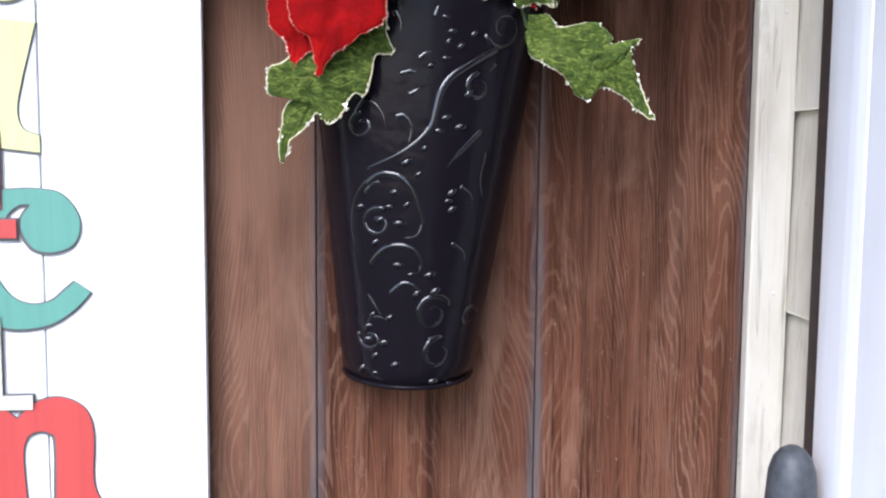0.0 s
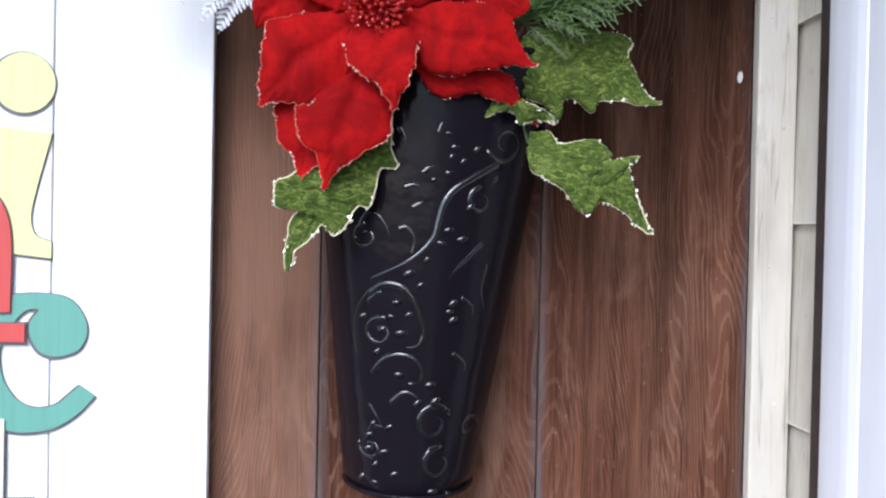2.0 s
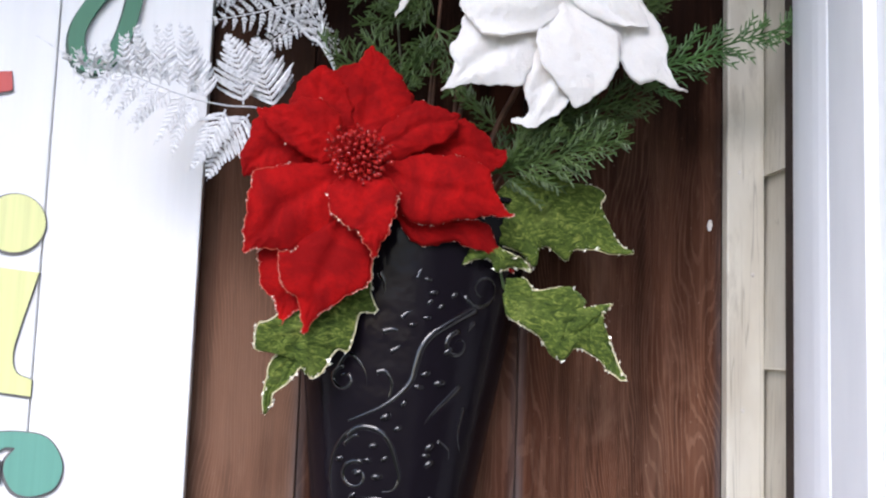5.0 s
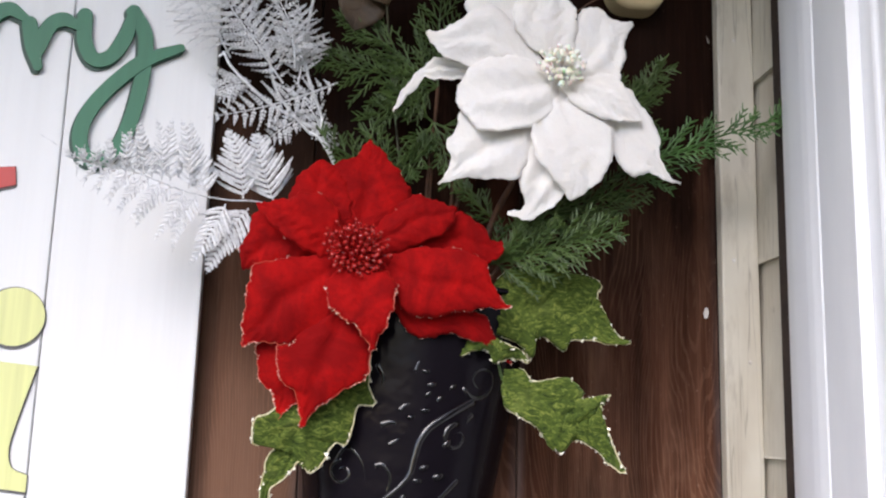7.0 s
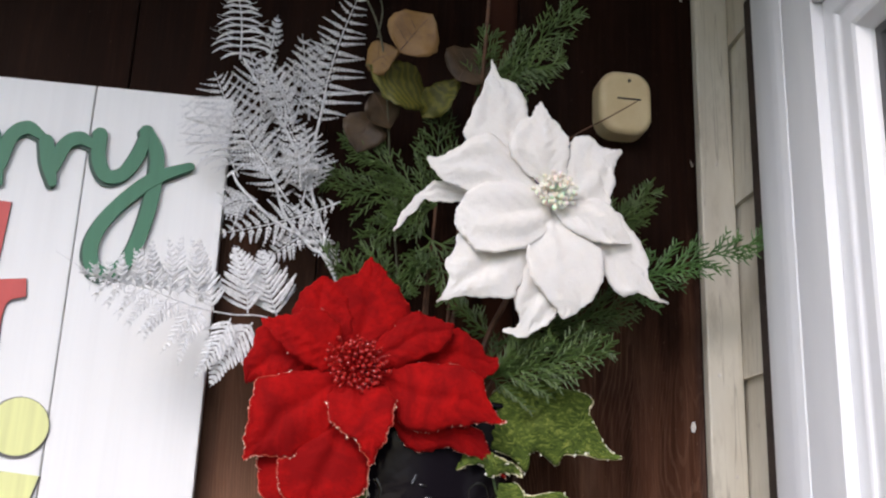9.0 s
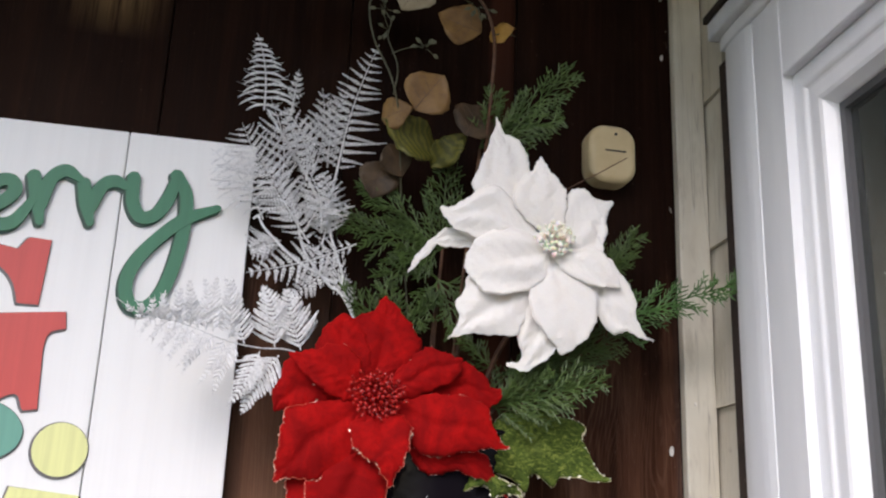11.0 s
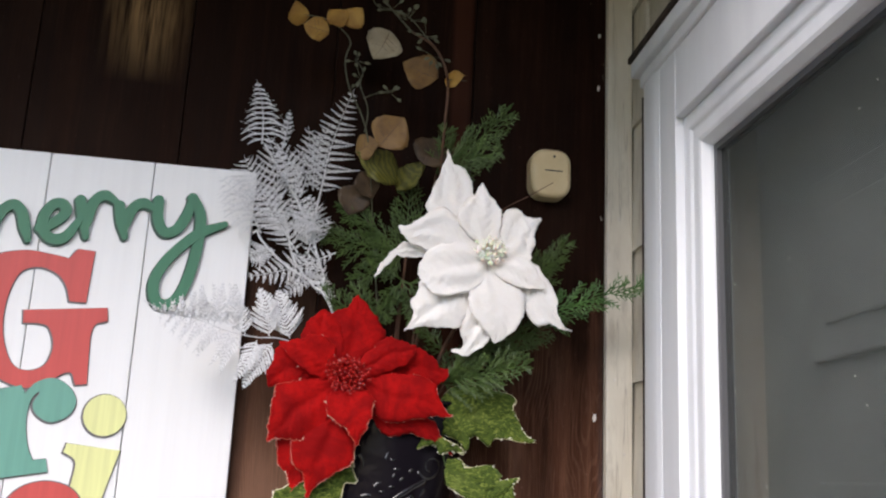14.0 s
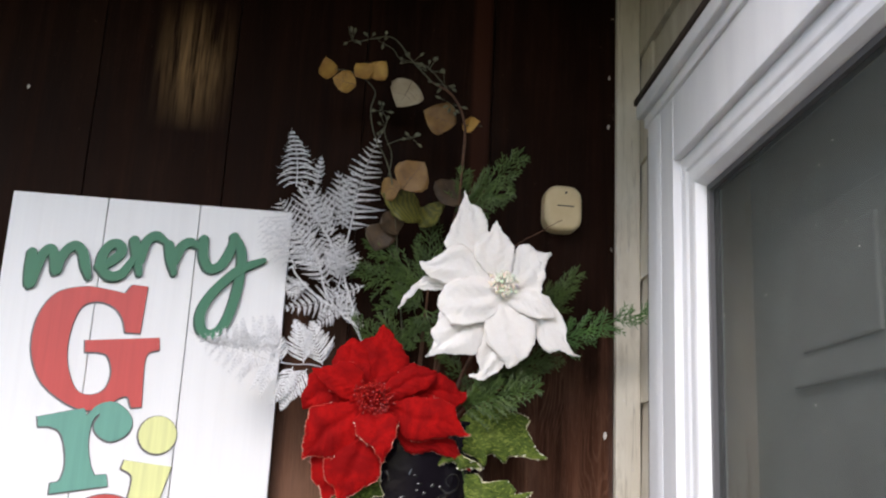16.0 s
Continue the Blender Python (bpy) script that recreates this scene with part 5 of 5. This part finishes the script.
frond((-0.026, 0.925, 1.959), (-0.067, 0.905, 2.006), 0.02, fern, 16, 8, 0.0040, 0.0029, 0.4, 0.5, 0.004)
frond((-0.003, 0.945, 1.857), (-0.039, 0.94, 1.827), 0.018, fern, 10, 8, 0.0040, 0.0029, 0.45, 0.6)
frond((-0.012, 0.945, 1.862), (0.029, 0.945, 1.825), 0.014, fern, 17, 8, 0.0040, 0.0029, 0.45, 0.6)
frond((-0.055, 0.945, 1.885), (-0.086, 0.94, 1.871), 0.024, fern, 18, 8, 0.0040, 0.0029, 0.45, 0.6)
frond((-0.015, 0.945, 1.901), (0.015, 0.945, 1.934), 0.014, fern, 19, 6, 0.0040, 0.0029, 0.45, 0.6)
frond((-0.025, 0.938, 1.883), (-0.076, 0.936, 1.971), 0.036, fern, 21, 13, 0.0034, 0.0029, 0.35, 0.4, -0.006)
frond((-0.012, 0.94, 1.884), (-0.016, 0.935, 1.962), 0.03, fern, 22, 11, 0.0034, 0.0029, 0.35, 0.45, 0.005)
frond((0.017, 0.942, 1.831), (-0.023, 0.94, 1.883), 0.018, fern, 23, 9, 0.0036, 0.0029, 0.35, 0.5, 0.004)
frond((-0.029, 0.93, 1.9), (-0.01, 0.925, 1.936), 0.03, fern, 20, 8, 0.0040, 0.0029, 0.4, 0.5)
settle(fern)

fern = thing("fern_spray", (0.09, 0.955, 1.66), "silvery white frosted artificial fern, arching out over the sign", "artificial fern", "frosted ferns in the vase")
b = bmesh.new()
tube(b, smooth_line(((0.09, 0.955, 1.66), (0.07, 0.95, 1.72), (0.02, 0.945, 1.75), (-0.033, 0.923, 1.767), (-0.066, 0.912, 1.766), (-0.098, 0.902, 1.769), (-0.142, 0.886, 1.78), (-0.175, 0.874, 1.783), (-0.208, 0.862, 1.799)), 8), 0.0012, 6, 0.3)
part("stem", b, FROST, fern, smooth=True)
frond((-0.026, 0.924, 1.769), (-0.045, 0.918, 1.83), 0.03325, fern, 40, 13, 0.0036, 0.0040, 0.08, 0.7, -0.003, True, 0.0008, 0.15)
frond((-0.052, 0.917, 1.769), (-0.069, 0.911, 1.829), 0.0285, fern, 41, 13, 0.0036, 0.0040, 0.08, 0.7, 0.003, True, 0.0008, 0.15)
frond((-0.081, 0.907, 1.768), (-0.099, 0.901, 1.831), 0.0176, fern, 42, 14, 0.0032, 0.0040, 0.08, 0.7, -0.003, True, 0.0008, 0.15)
frond((-0.096, 0.902, 1.772), (-0.106, 0.896, 1.83), 0.0152, fern, 43, 12, 0.0029, 0.0040, 0.08, 0.7, 0.003, True, 0.0008, 0.15)
frond((-0.111, 0.897, 1.776), (-0.112, 0.891, 1.829), 0.0144, fern, 44, 11, 0.0028, 0.0040, 0.08, 0.7, -0.003, True, 0.0008, 0.15)
frond((-0.118, 0.895, 1.776), (-0.125, 0.889, 1.826), 0.01254, fern, 45, 11, 0.0026, 0.0040, 0.08, 0.7, 0.003, True, 0.0008, 0.15)
frond((-0.125, 0.892, 1.777), (-0.137, 0.886, 1.824), 0.012, fern, 46, 10, 0.0025, 0.0040, 0.08, 0.7, -0.003, True, 0.0008, 0.15)
frond((-0.132, 0.89, 1.778), (-0.14, 0.884, 1.819), 0.01064, fern, 47, 9, 0.0024, 0.0040, 0.08, 0.7, 0.003, True, 0.0008, 0.15)
frond((-0.139, 0.887, 1.779), (-0.143, 0.881, 1.814), 0.0104, fern, 48, 8, 0.0024, 0.0040, 0.08, 0.7, -0.003, True, 0.0008, 0.15)
frond((-0.146, 0.885, 1.779), (-0.15, 0.879, 1.811), 0.00912, fern, 49, 7, 0.0022, 0.0040, 0.08, 0.7, 0.003, True, 0.0008, 0.15)
frond((-0.152, 0.882, 1.779), (-0.157, 0.876, 1.807), 0.0088, fern, 50, 6, 0.0022, 0.0040, 0.08, 0.7, -0.003, True, 0.0008, 0.15)
frond((-0.158, 0.88, 1.78), (-0.161, 0.874, 1.804), 0.0076, fern, 51, 5, 0.0021, 0.0040, 0.08, 0.7, 0.003, True, 0.0008, 0.15)
frond((-0.163, 0.878, 1.781), (-0.165, 0.872, 1.8), 0.0072, fern, 52, 4, 0.0020, 0.0040, 0.08, 0.7, -0.003, True, 0.0008, 0.15)
frond((-0.168, 0.877, 1.782), (-0.17, 0.871, 1.798), 0.00646, fern, 53, 4, 0.0019, 0.0040, 0.08, 0.7, 0.003, True, 0.0008, 0.15)
frond((-0.172, 0.875, 1.782), (-0.175, 0.869, 1.795), 0.0064, fern, 54, 3, 0.0019, 0.0040, 0.08, 0.7, -0.003, True, 0.0008, 0.15)
frond((-0.178, 0.873, 1.783), (-0.182, 0.867, 1.793), 0.00532, fern, 55, 3, 0.0018, 0.0040, 0.08, 0.7, 0.003, True, 0.0008, 0.15)
frond((-0.183, 0.871, 1.784), (-0.188, 0.865, 1.792), 0.0048, fern, 56, 3, 0.0017, 0.0040, 0.08, 0.7, -0.003, True, 0.0008, 0.15)
frond((-0.047, 0.919, 1.761), (-0.078, 0.913, 1.701), 0.0247, fern, 57, 14, 0.0035, 0.0040, 0.08, 0.7, 0.003, True, 0.0008, 0.15)
frond((-0.066, 0.912, 1.762), (-0.092, 0.906, 1.707), 0.019, fern, 58, 13, 0.0030, 0.0040, 0.08, 0.7, -0.003, True, 0.0008, 0.15)
frond((-0.09, 0.904, 1.766), (-0.105, 0.898, 1.716), 0.0128, fern, 59, 11, 0.0026, 0.0040, 0.08, 0.7, 0.003, True, 0.0008, 0.15)
frond((-0.1, 0.901, 1.769), (-0.12, 0.895, 1.725), 0.01102, fern, 60, 10, 0.0024, 0.0040, 0.08, 0.7, -0.003, True, 0.0008, 0.15)
frond((-0.11, 0.897, 1.771), (-0.135, 0.891, 1.733), 0.0104, fern, 61, 10, 0.0024, 0.0040, 0.08, 0.7, 0.003, True, 0.0008, 0.15)
frond((-0.119, 0.894, 1.773), (-0.141, 0.888, 1.738), 0.00912, fern, 62, 9, 0.0022, 0.0040, 0.08, 0.7, -0.003, True, 0.0008, 0.15)
frond((-0.128, 0.891, 1.775), (-0.147, 0.885, 1.742), 0.0088, fern, 63, 8, 0.0022, 0.0040, 0.08, 0.7, 0.003, True, 0.0008, 0.15)
frond((-0.134, 0.889, 1.776), (-0.151, 0.883, 1.745), 0.00798, fern, 64, 8, 0.0021, 0.0040, 0.08, 0.7, -0.003, True, 0.0008, 0.15)
frond((-0.139, 0.887, 1.778), (-0.156, 0.881, 1.748), 0.008, fern, 65, 7, 0.0021, 0.0040, 0.08, 0.7, 0.003, True, 0.0008, 0.15)
frond((-0.145, 0.885, 1.779), (-0.16, 0.879, 1.752), 0.00684, fern, 66, 6, 0.0020, 0.0040, 0.08, 0.7, -0.003, True, 0.0008, 0.15)
frond((-0.151, 0.883, 1.78), (-0.164, 0.877, 1.756), 0.0064, fern, 67, 6, 0.0019, 0.0040, 0.08, 0.7, 0.003, True, 0.0008, 0.15)
frond((-0.157, 0.88, 1.78), (-0.169, 0.874, 1.758), 0.0057, fern, 68, 5, 0.0018, 0.0040, 0.08, 0.7, -0.003, True, 0.0008, 0.15)
frond((-0.163, 0.878, 1.78), (-0.174, 0.872, 1.761), 0.0056, fern, 69, 4, 0.0018, 0.0040, 0.08, 0.7, 0.003, True, 0.0008, 0.15)
frond((-0.168, 0.876, 1.781), (-0.177, 0.87, 1.765), 0.00494, fern, 70, 4, 0.0018, 0.0040, 0.08, 0.7, -0.003, True, 0.0008, 0.15)
frond((-0.173, 0.874, 1.782), (-0.179, 0.868, 1.768), 0.0048, fern, 71, 3, 0.0017, 0.0040, 0.08, 0.7, 0.003, True, 0.0008, 0.15)
settle(fern)


# ---- leafy twigs ----
def round_leaf(at, size, angle, mat, parent, seed, veins=True, tilt=0.0):
    """A small roundish leaf with a pointed tip; angle: the tip's direction in degrees from the right, counter-clockwise."""
    a = radians(angle)
    d = Vector((math.cos(a), tilt, math.sin(a)))
    base, tip = Vector(at) - d * size * 0.5, Vector(at) + d * size * 0.5
    grid = blade(base, tip, size * 1.02, 0.003, 0.08, 0.03, (), seed, 0.4, 0.003, 22, 9, 0.0, 0.0015, 0.1, 0.03, 1.0)
    b = bmesh.new()
    sheet(b, grid, 0.0006)
    leaf = part("leaf", b, mat, parent, smooth=True)
    if veins:
        b = bmesh.new()
        mid = [r[4] + Vector((0, -0.0006, 0)) for r in grid]
        tube(b, mid[1:-2], 0.0005, 4, 0.4)
        for k in (5, 8, 11):
            for j in (1, 7):
                tube(b, [mid[k], grid[min(k + 3, 17)][j] + Vector((0, -0.0007, 0))], 0.0003, 3, 0.5)
        part("vein", b, VEIN, leaf)
    return leaf


twig = thing("leaf_twig", MOUTH, "dark autumn twig with tan and gold leaves in the vase", "artificial twig", "leafy twigs in the vase")
for line, r in ((((0.115, 0.957, 1.66), (0.15, 0.955, 1.85), (0.151, 0.886, 2.047), (0.152, 0.885, 2.125), (0.133, 0.885, 2.168), (0.101, 0.885, 2.187)), 0.0026),
                (((0.105, 0.957, 1.66), (0.075, 0.955, 1.9), (0.052, 0.895, 2.034), (0.023, 0.885, 2.097), (0.015, 0.885, 2.135), (0.019, 0.885, 2.165), (-0.01, 0.885, 2.189), (-0.044, 0.885, 2.193)), 0.0013),
                (((0.101, 0.885, 2.187), (0.072, 0.885, 2.216), (0.042, 0.885, 2.25), (0.013, 0.885, 2.247), (-0.014, 0.885, 2.238), (-0.022, 0.885, 2.249), (-0.026, 0.885, 2.262)), 0.0011),
                (((0.133, 0.885, 2.168), (0.093, 0.885, 2.21), (0.056, 0.885, 2.216), (0.041, 0.885, 2.233), (0.018, 0.885, 2.245)), 0.0009),
                (((0.047, 0.891, 2.04), (0.049, 0.885, 2.07), (0.037, 0.885, 2.102), (0.039, 0.885, 2.122), (0.027, 0.885, 2.14)), 0.0009),
                (((0.042, 0.885, 2.084), (0.056, 0.885, 2.092), (0.079, 0.885, 2.1)), 0.0007),
                (((0.151, 0.885, 2.123), (0.165, 0.885, 2.126), (0.178, 0.885, 2.125)), 0.0009),
                (((0.07, 0.955, 1.93), (0.05, 0.945, 1.959), (0.043, 0.929, 1.98)), 0.0011),
                (((0.2, 0.955, 1.9), (0.225, 0.9, 1.94), (0.235, 0.875, 1.951), (0.264, 0.866, 1.968), (0.293, 0.858, 1.986)), 0.0009)):
    b = bmesh.new()
    tube(b, smooth_line(line, 7), r, 6, 0.55)
    part("stem", b, TWIG if r > 0.002 or line[0][0] == 0.2 else VINE, twig, smooth=True)
for at, size, angle, m, tilt in (((-0.053, 0.885, 2.194), 0.026, 100, LEAF_GOLD, -0.8), ((-0.026, 0.885, 2.174), 0.034, 170, LEAF_GOLD, 0.0), ((-0.001, 0.885, 2.193), 0.03, 130, LEAF_GOLD, 0.2), ((0.023, 0.885, 2.198), 0.029, 50, LEAF_GOLD, -0.3),
                           ((0.064, 0.92, 2.179), 0.049, 245, LEAF_PALE, 0.0), ((0.116, 0.894, 2.136), 0.05, 160, LEAF_TAN, 0.1), ((0.08, 0.864, 2.034), 0.05, 55, LEAF_TAN, 0.0), ((0.163, 0.885, 2.126), 0.024, 0, LEAF_GOLD, -1.0),
                           ((0.054, 0.901, 2.023), 0.032, 20, LEAF_TAN, -0.5), ((0.138, 0.901, 2.025), 0.046, 60, LEAF_BROWN, 0.3), ((0.043, 0.938, 1.96), 0.042, 250, LEAF_BROWN, 0.2), ((0.057, 0.927, 1.98), 0.036, 300, LEAF_BROWN, 0.4)):
    round_leaf(at, size, angle, m, twig, int(at[0] * 1000) + 500, size > 0.03, tilt)
for base, tip, width in (((0.101, 0.924, 1.988), (0.038, 0.904, 2.017), 0.042), ((0.098, 0.93, 1.98), (0.132, 0.905, 2.014), 0.03)):
    grid = blade(base, tip, width, 0.006, 0.2, 0.06, (), 77, 0.45, 0.0, 24, 9, 0.2, 0.003)
    b = bmesh.new()
    sheet(b, grid, 0.0007)
    part("leaf", b, LEAF_OLIVE, twig, "yellow-green variegated leaf", True)
rnd = random.Random(12)
for base, count, spread in (((0.072, 0.885, 2.216), 7, 0.02), ((0.094, 0.885, 2.202), 8, 0.022), ((0.12, 0.885, 2.183), 8, 0.02), ((0.132, 0.885, 2.155), 7, 0.018), ((0.077, 0.885, 2.096), 5, 0.012), ((0.037, 0.885, 2.112), 5, 0.014), ((0.032, 0.885, 2.136), 4, 0.012), ((-0.018, 0.885, 2.242), 4, 0.012), ((0.008, 0.885, 2.245), 3, 0.01), ((0.027, 0.885, 2.243), 3, 0.01)):
    for k in range(count):
        ang = rnd.uniform(0, 6.28)
        q = rnd.uniform(0.3, 1) * spread
        p = Vector(base) + Vector((q * math.cos(ang), rnd.uniform(-0.006, 0.004), q * math.sin(ang)))
        dd = Vector((math.cos(ang), rnd.uniform(-0.4, 0.2), math.sin(ang))).normalized()
        grid = blade(p, p + dd * rnd.uniform(0.006, 0.010), 0.0042, 0.001, 0.1, 0.0, (), k, 0.5, 0, 7, 5, 0, 0)
        b = bmesh.new()
        sheet(b, grid, 0.0005)
        tube(b, [Vector(base).lerp(p, 0.2), p], 0.0004, 3)
        part("leaflet", b, LEAF_GREY, twig)
settle(twig)


# ---- sensor on the wall ----
sensor = thing("outdoor_sensor", (0.321, WALL, 2.036), "cream plastic rounded outdoor sensor fixed to the boards", "sensor")
b = bmesh.new()
box(b, (0.292, 0.964, 2.0005), (0.3505, WALL - 0.001, 2.0725))
vert = [e for e in b.edges if abs(e.verts[0].co.y - e.verts[1].co.y) > 0.01]
bmesh.ops.bevel(b, geom=vert, offset=0.021, segments=7, affect="EDGES", profile=0.5)
front = [e for e in b.edges if all(v.co.y < 0.966 for v in e.verts)]
bmesh.ops.bevel(b, geom=front, offset=0.007, segments=4, affect="EDGES", profile=0.5)
part("case", b, CREAM_PLASTIC, sensor, smooth=False)
b = bmesh.new()
bmesh.ops.create_cone(b, cap_ends=True, segments=14, radius1=0.0018, radius2=0.0018, depth=0.002, matrix=Matrix.Translation((0.3245, 0.9636, 2.0605)) @ Matrix.Rotation(math.pi / 2, 4, "X"))
part("led_hole", b, BLACK_INK, sensor)
boxed("print_bar", (0.311, 0.9628, 2.0385), (0.337, 0.9642, 2.0400), BLACK_INK, sensor)
settle(sensor)

# ---- long-handled tool in the corner ----
tool = thing("tool_handle", (0.36, 0.80, 0), "dark grey rubber-gripped tool handle leaning in the corner", "tool")
b = bmesh.new()
tube(b, [Vector((0.352, 0.79, 0.0)), Vector((0.391, 0.853, 1.12))], 0.0125, 14)
part("pole", b, GRIP, tool, smooth=True)
b = bmesh.new()
prof = [(0.0, 0.0215), (0.06, 0.0215), (0.12, 0.0205), (0.142, 0.019), (0.153, 0.0155), (0.16, 0.010), (0.163, 0.004)]
foot_v, way = Vector((0.3908, 0.8528, 1.118)), Vector((0.035, 0.05, 1)).normalized()
u, w = way.orthogonal().normalized(), way.cross(way.orthogonal().normalized())
rings = [[b.verts.new(foot_v + way * h + r * (math.cos(k * math.pi / 10) * u + math.sin(k * math.pi / 10) * w)) for k in range(20)] for h, r in prof]
for a, c in zip(rings, rings[1:]):
    for k in range(20):
        b.faces.new((a[k], a[(k + 1) % 20], c[(k + 1) % 20], c[k]))
b.faces.new(rings[0][::-1])
b.faces.new(rings[-1])
part("grip", b, GRIP, tool, "worn dark grey rubber grip", True)
settle(tool)

# loose flakes of white paint on the boards
for x, z, s in ((0.3965, 1.698, 0.006), (0.3985, 2.185, 0.0045), (0.3995, 2.27, 0.004), (-0.494, 2.165, 0.004)):
    b = bmesh.new()
    slab(b, [(x + s * 0.45 * math.cos(k * 1.05) * (1 + 0.3 * math.sin(k * 2.1)), z + s * math.sin(k * 1.05)) for k in range(6)], WALL - 0.0014, 0.0013)
    tagged(part("paint_flake", b, CHIP), "flake of old white paint stuck on the brown boards", "paint flake", "paint flakes")

# ---- wall boards and clapboards ----
PLANK = 0.2015
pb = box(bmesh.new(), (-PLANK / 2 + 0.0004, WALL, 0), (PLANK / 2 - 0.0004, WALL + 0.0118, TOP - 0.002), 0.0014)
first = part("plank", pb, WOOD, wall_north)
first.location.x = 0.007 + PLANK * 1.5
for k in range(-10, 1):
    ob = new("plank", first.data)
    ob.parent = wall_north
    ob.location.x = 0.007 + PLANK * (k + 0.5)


def clap_mesh(y0, y1):
    b = bmesh.new()
    h = 0.1875
    prof = ((SIDE + 0.0035, 0.0), (SIDE - 0.0060, 0.0), (SIDE - 0.0052, 0.002), (SIDE - 0.0005, h + 0.004), (SIDE + 0.0035, h + 0.004))
    a = [b.verts.new((x, y0, z)) for x, z in prof]
    c = [b.verts.new((x, y1, z)) for x, z in prof]
    b.faces.new(a)
    b.faces.new(c[::-1])
    for i in range(5):
        b.faces.new((a[i], a[(i + 1) % 5], c[(i + 1) % 5], c[i]))
    return b


short = part("clapboard", clap_mesh(0.924, 0.9905), BEIGE, wall_east)
short.location.z = 1.56
for k in range(-8, 4):
    if k:
        ob = new("clapboard", short.data)
        ob.parent = wall_east
        ob.location.z = 1.56 + 0.1875 * k
long = part("clapboard", clap_mesh(-1.9, 0.9895), BEIGE, wall_east)
long.location.z = 1.56 + 0.1875 * 4
ob = new("clapboard", long.data)
ob.parent = wall_east
ob.location.z = 1.56 + 0.1875 * 5 - 0.06
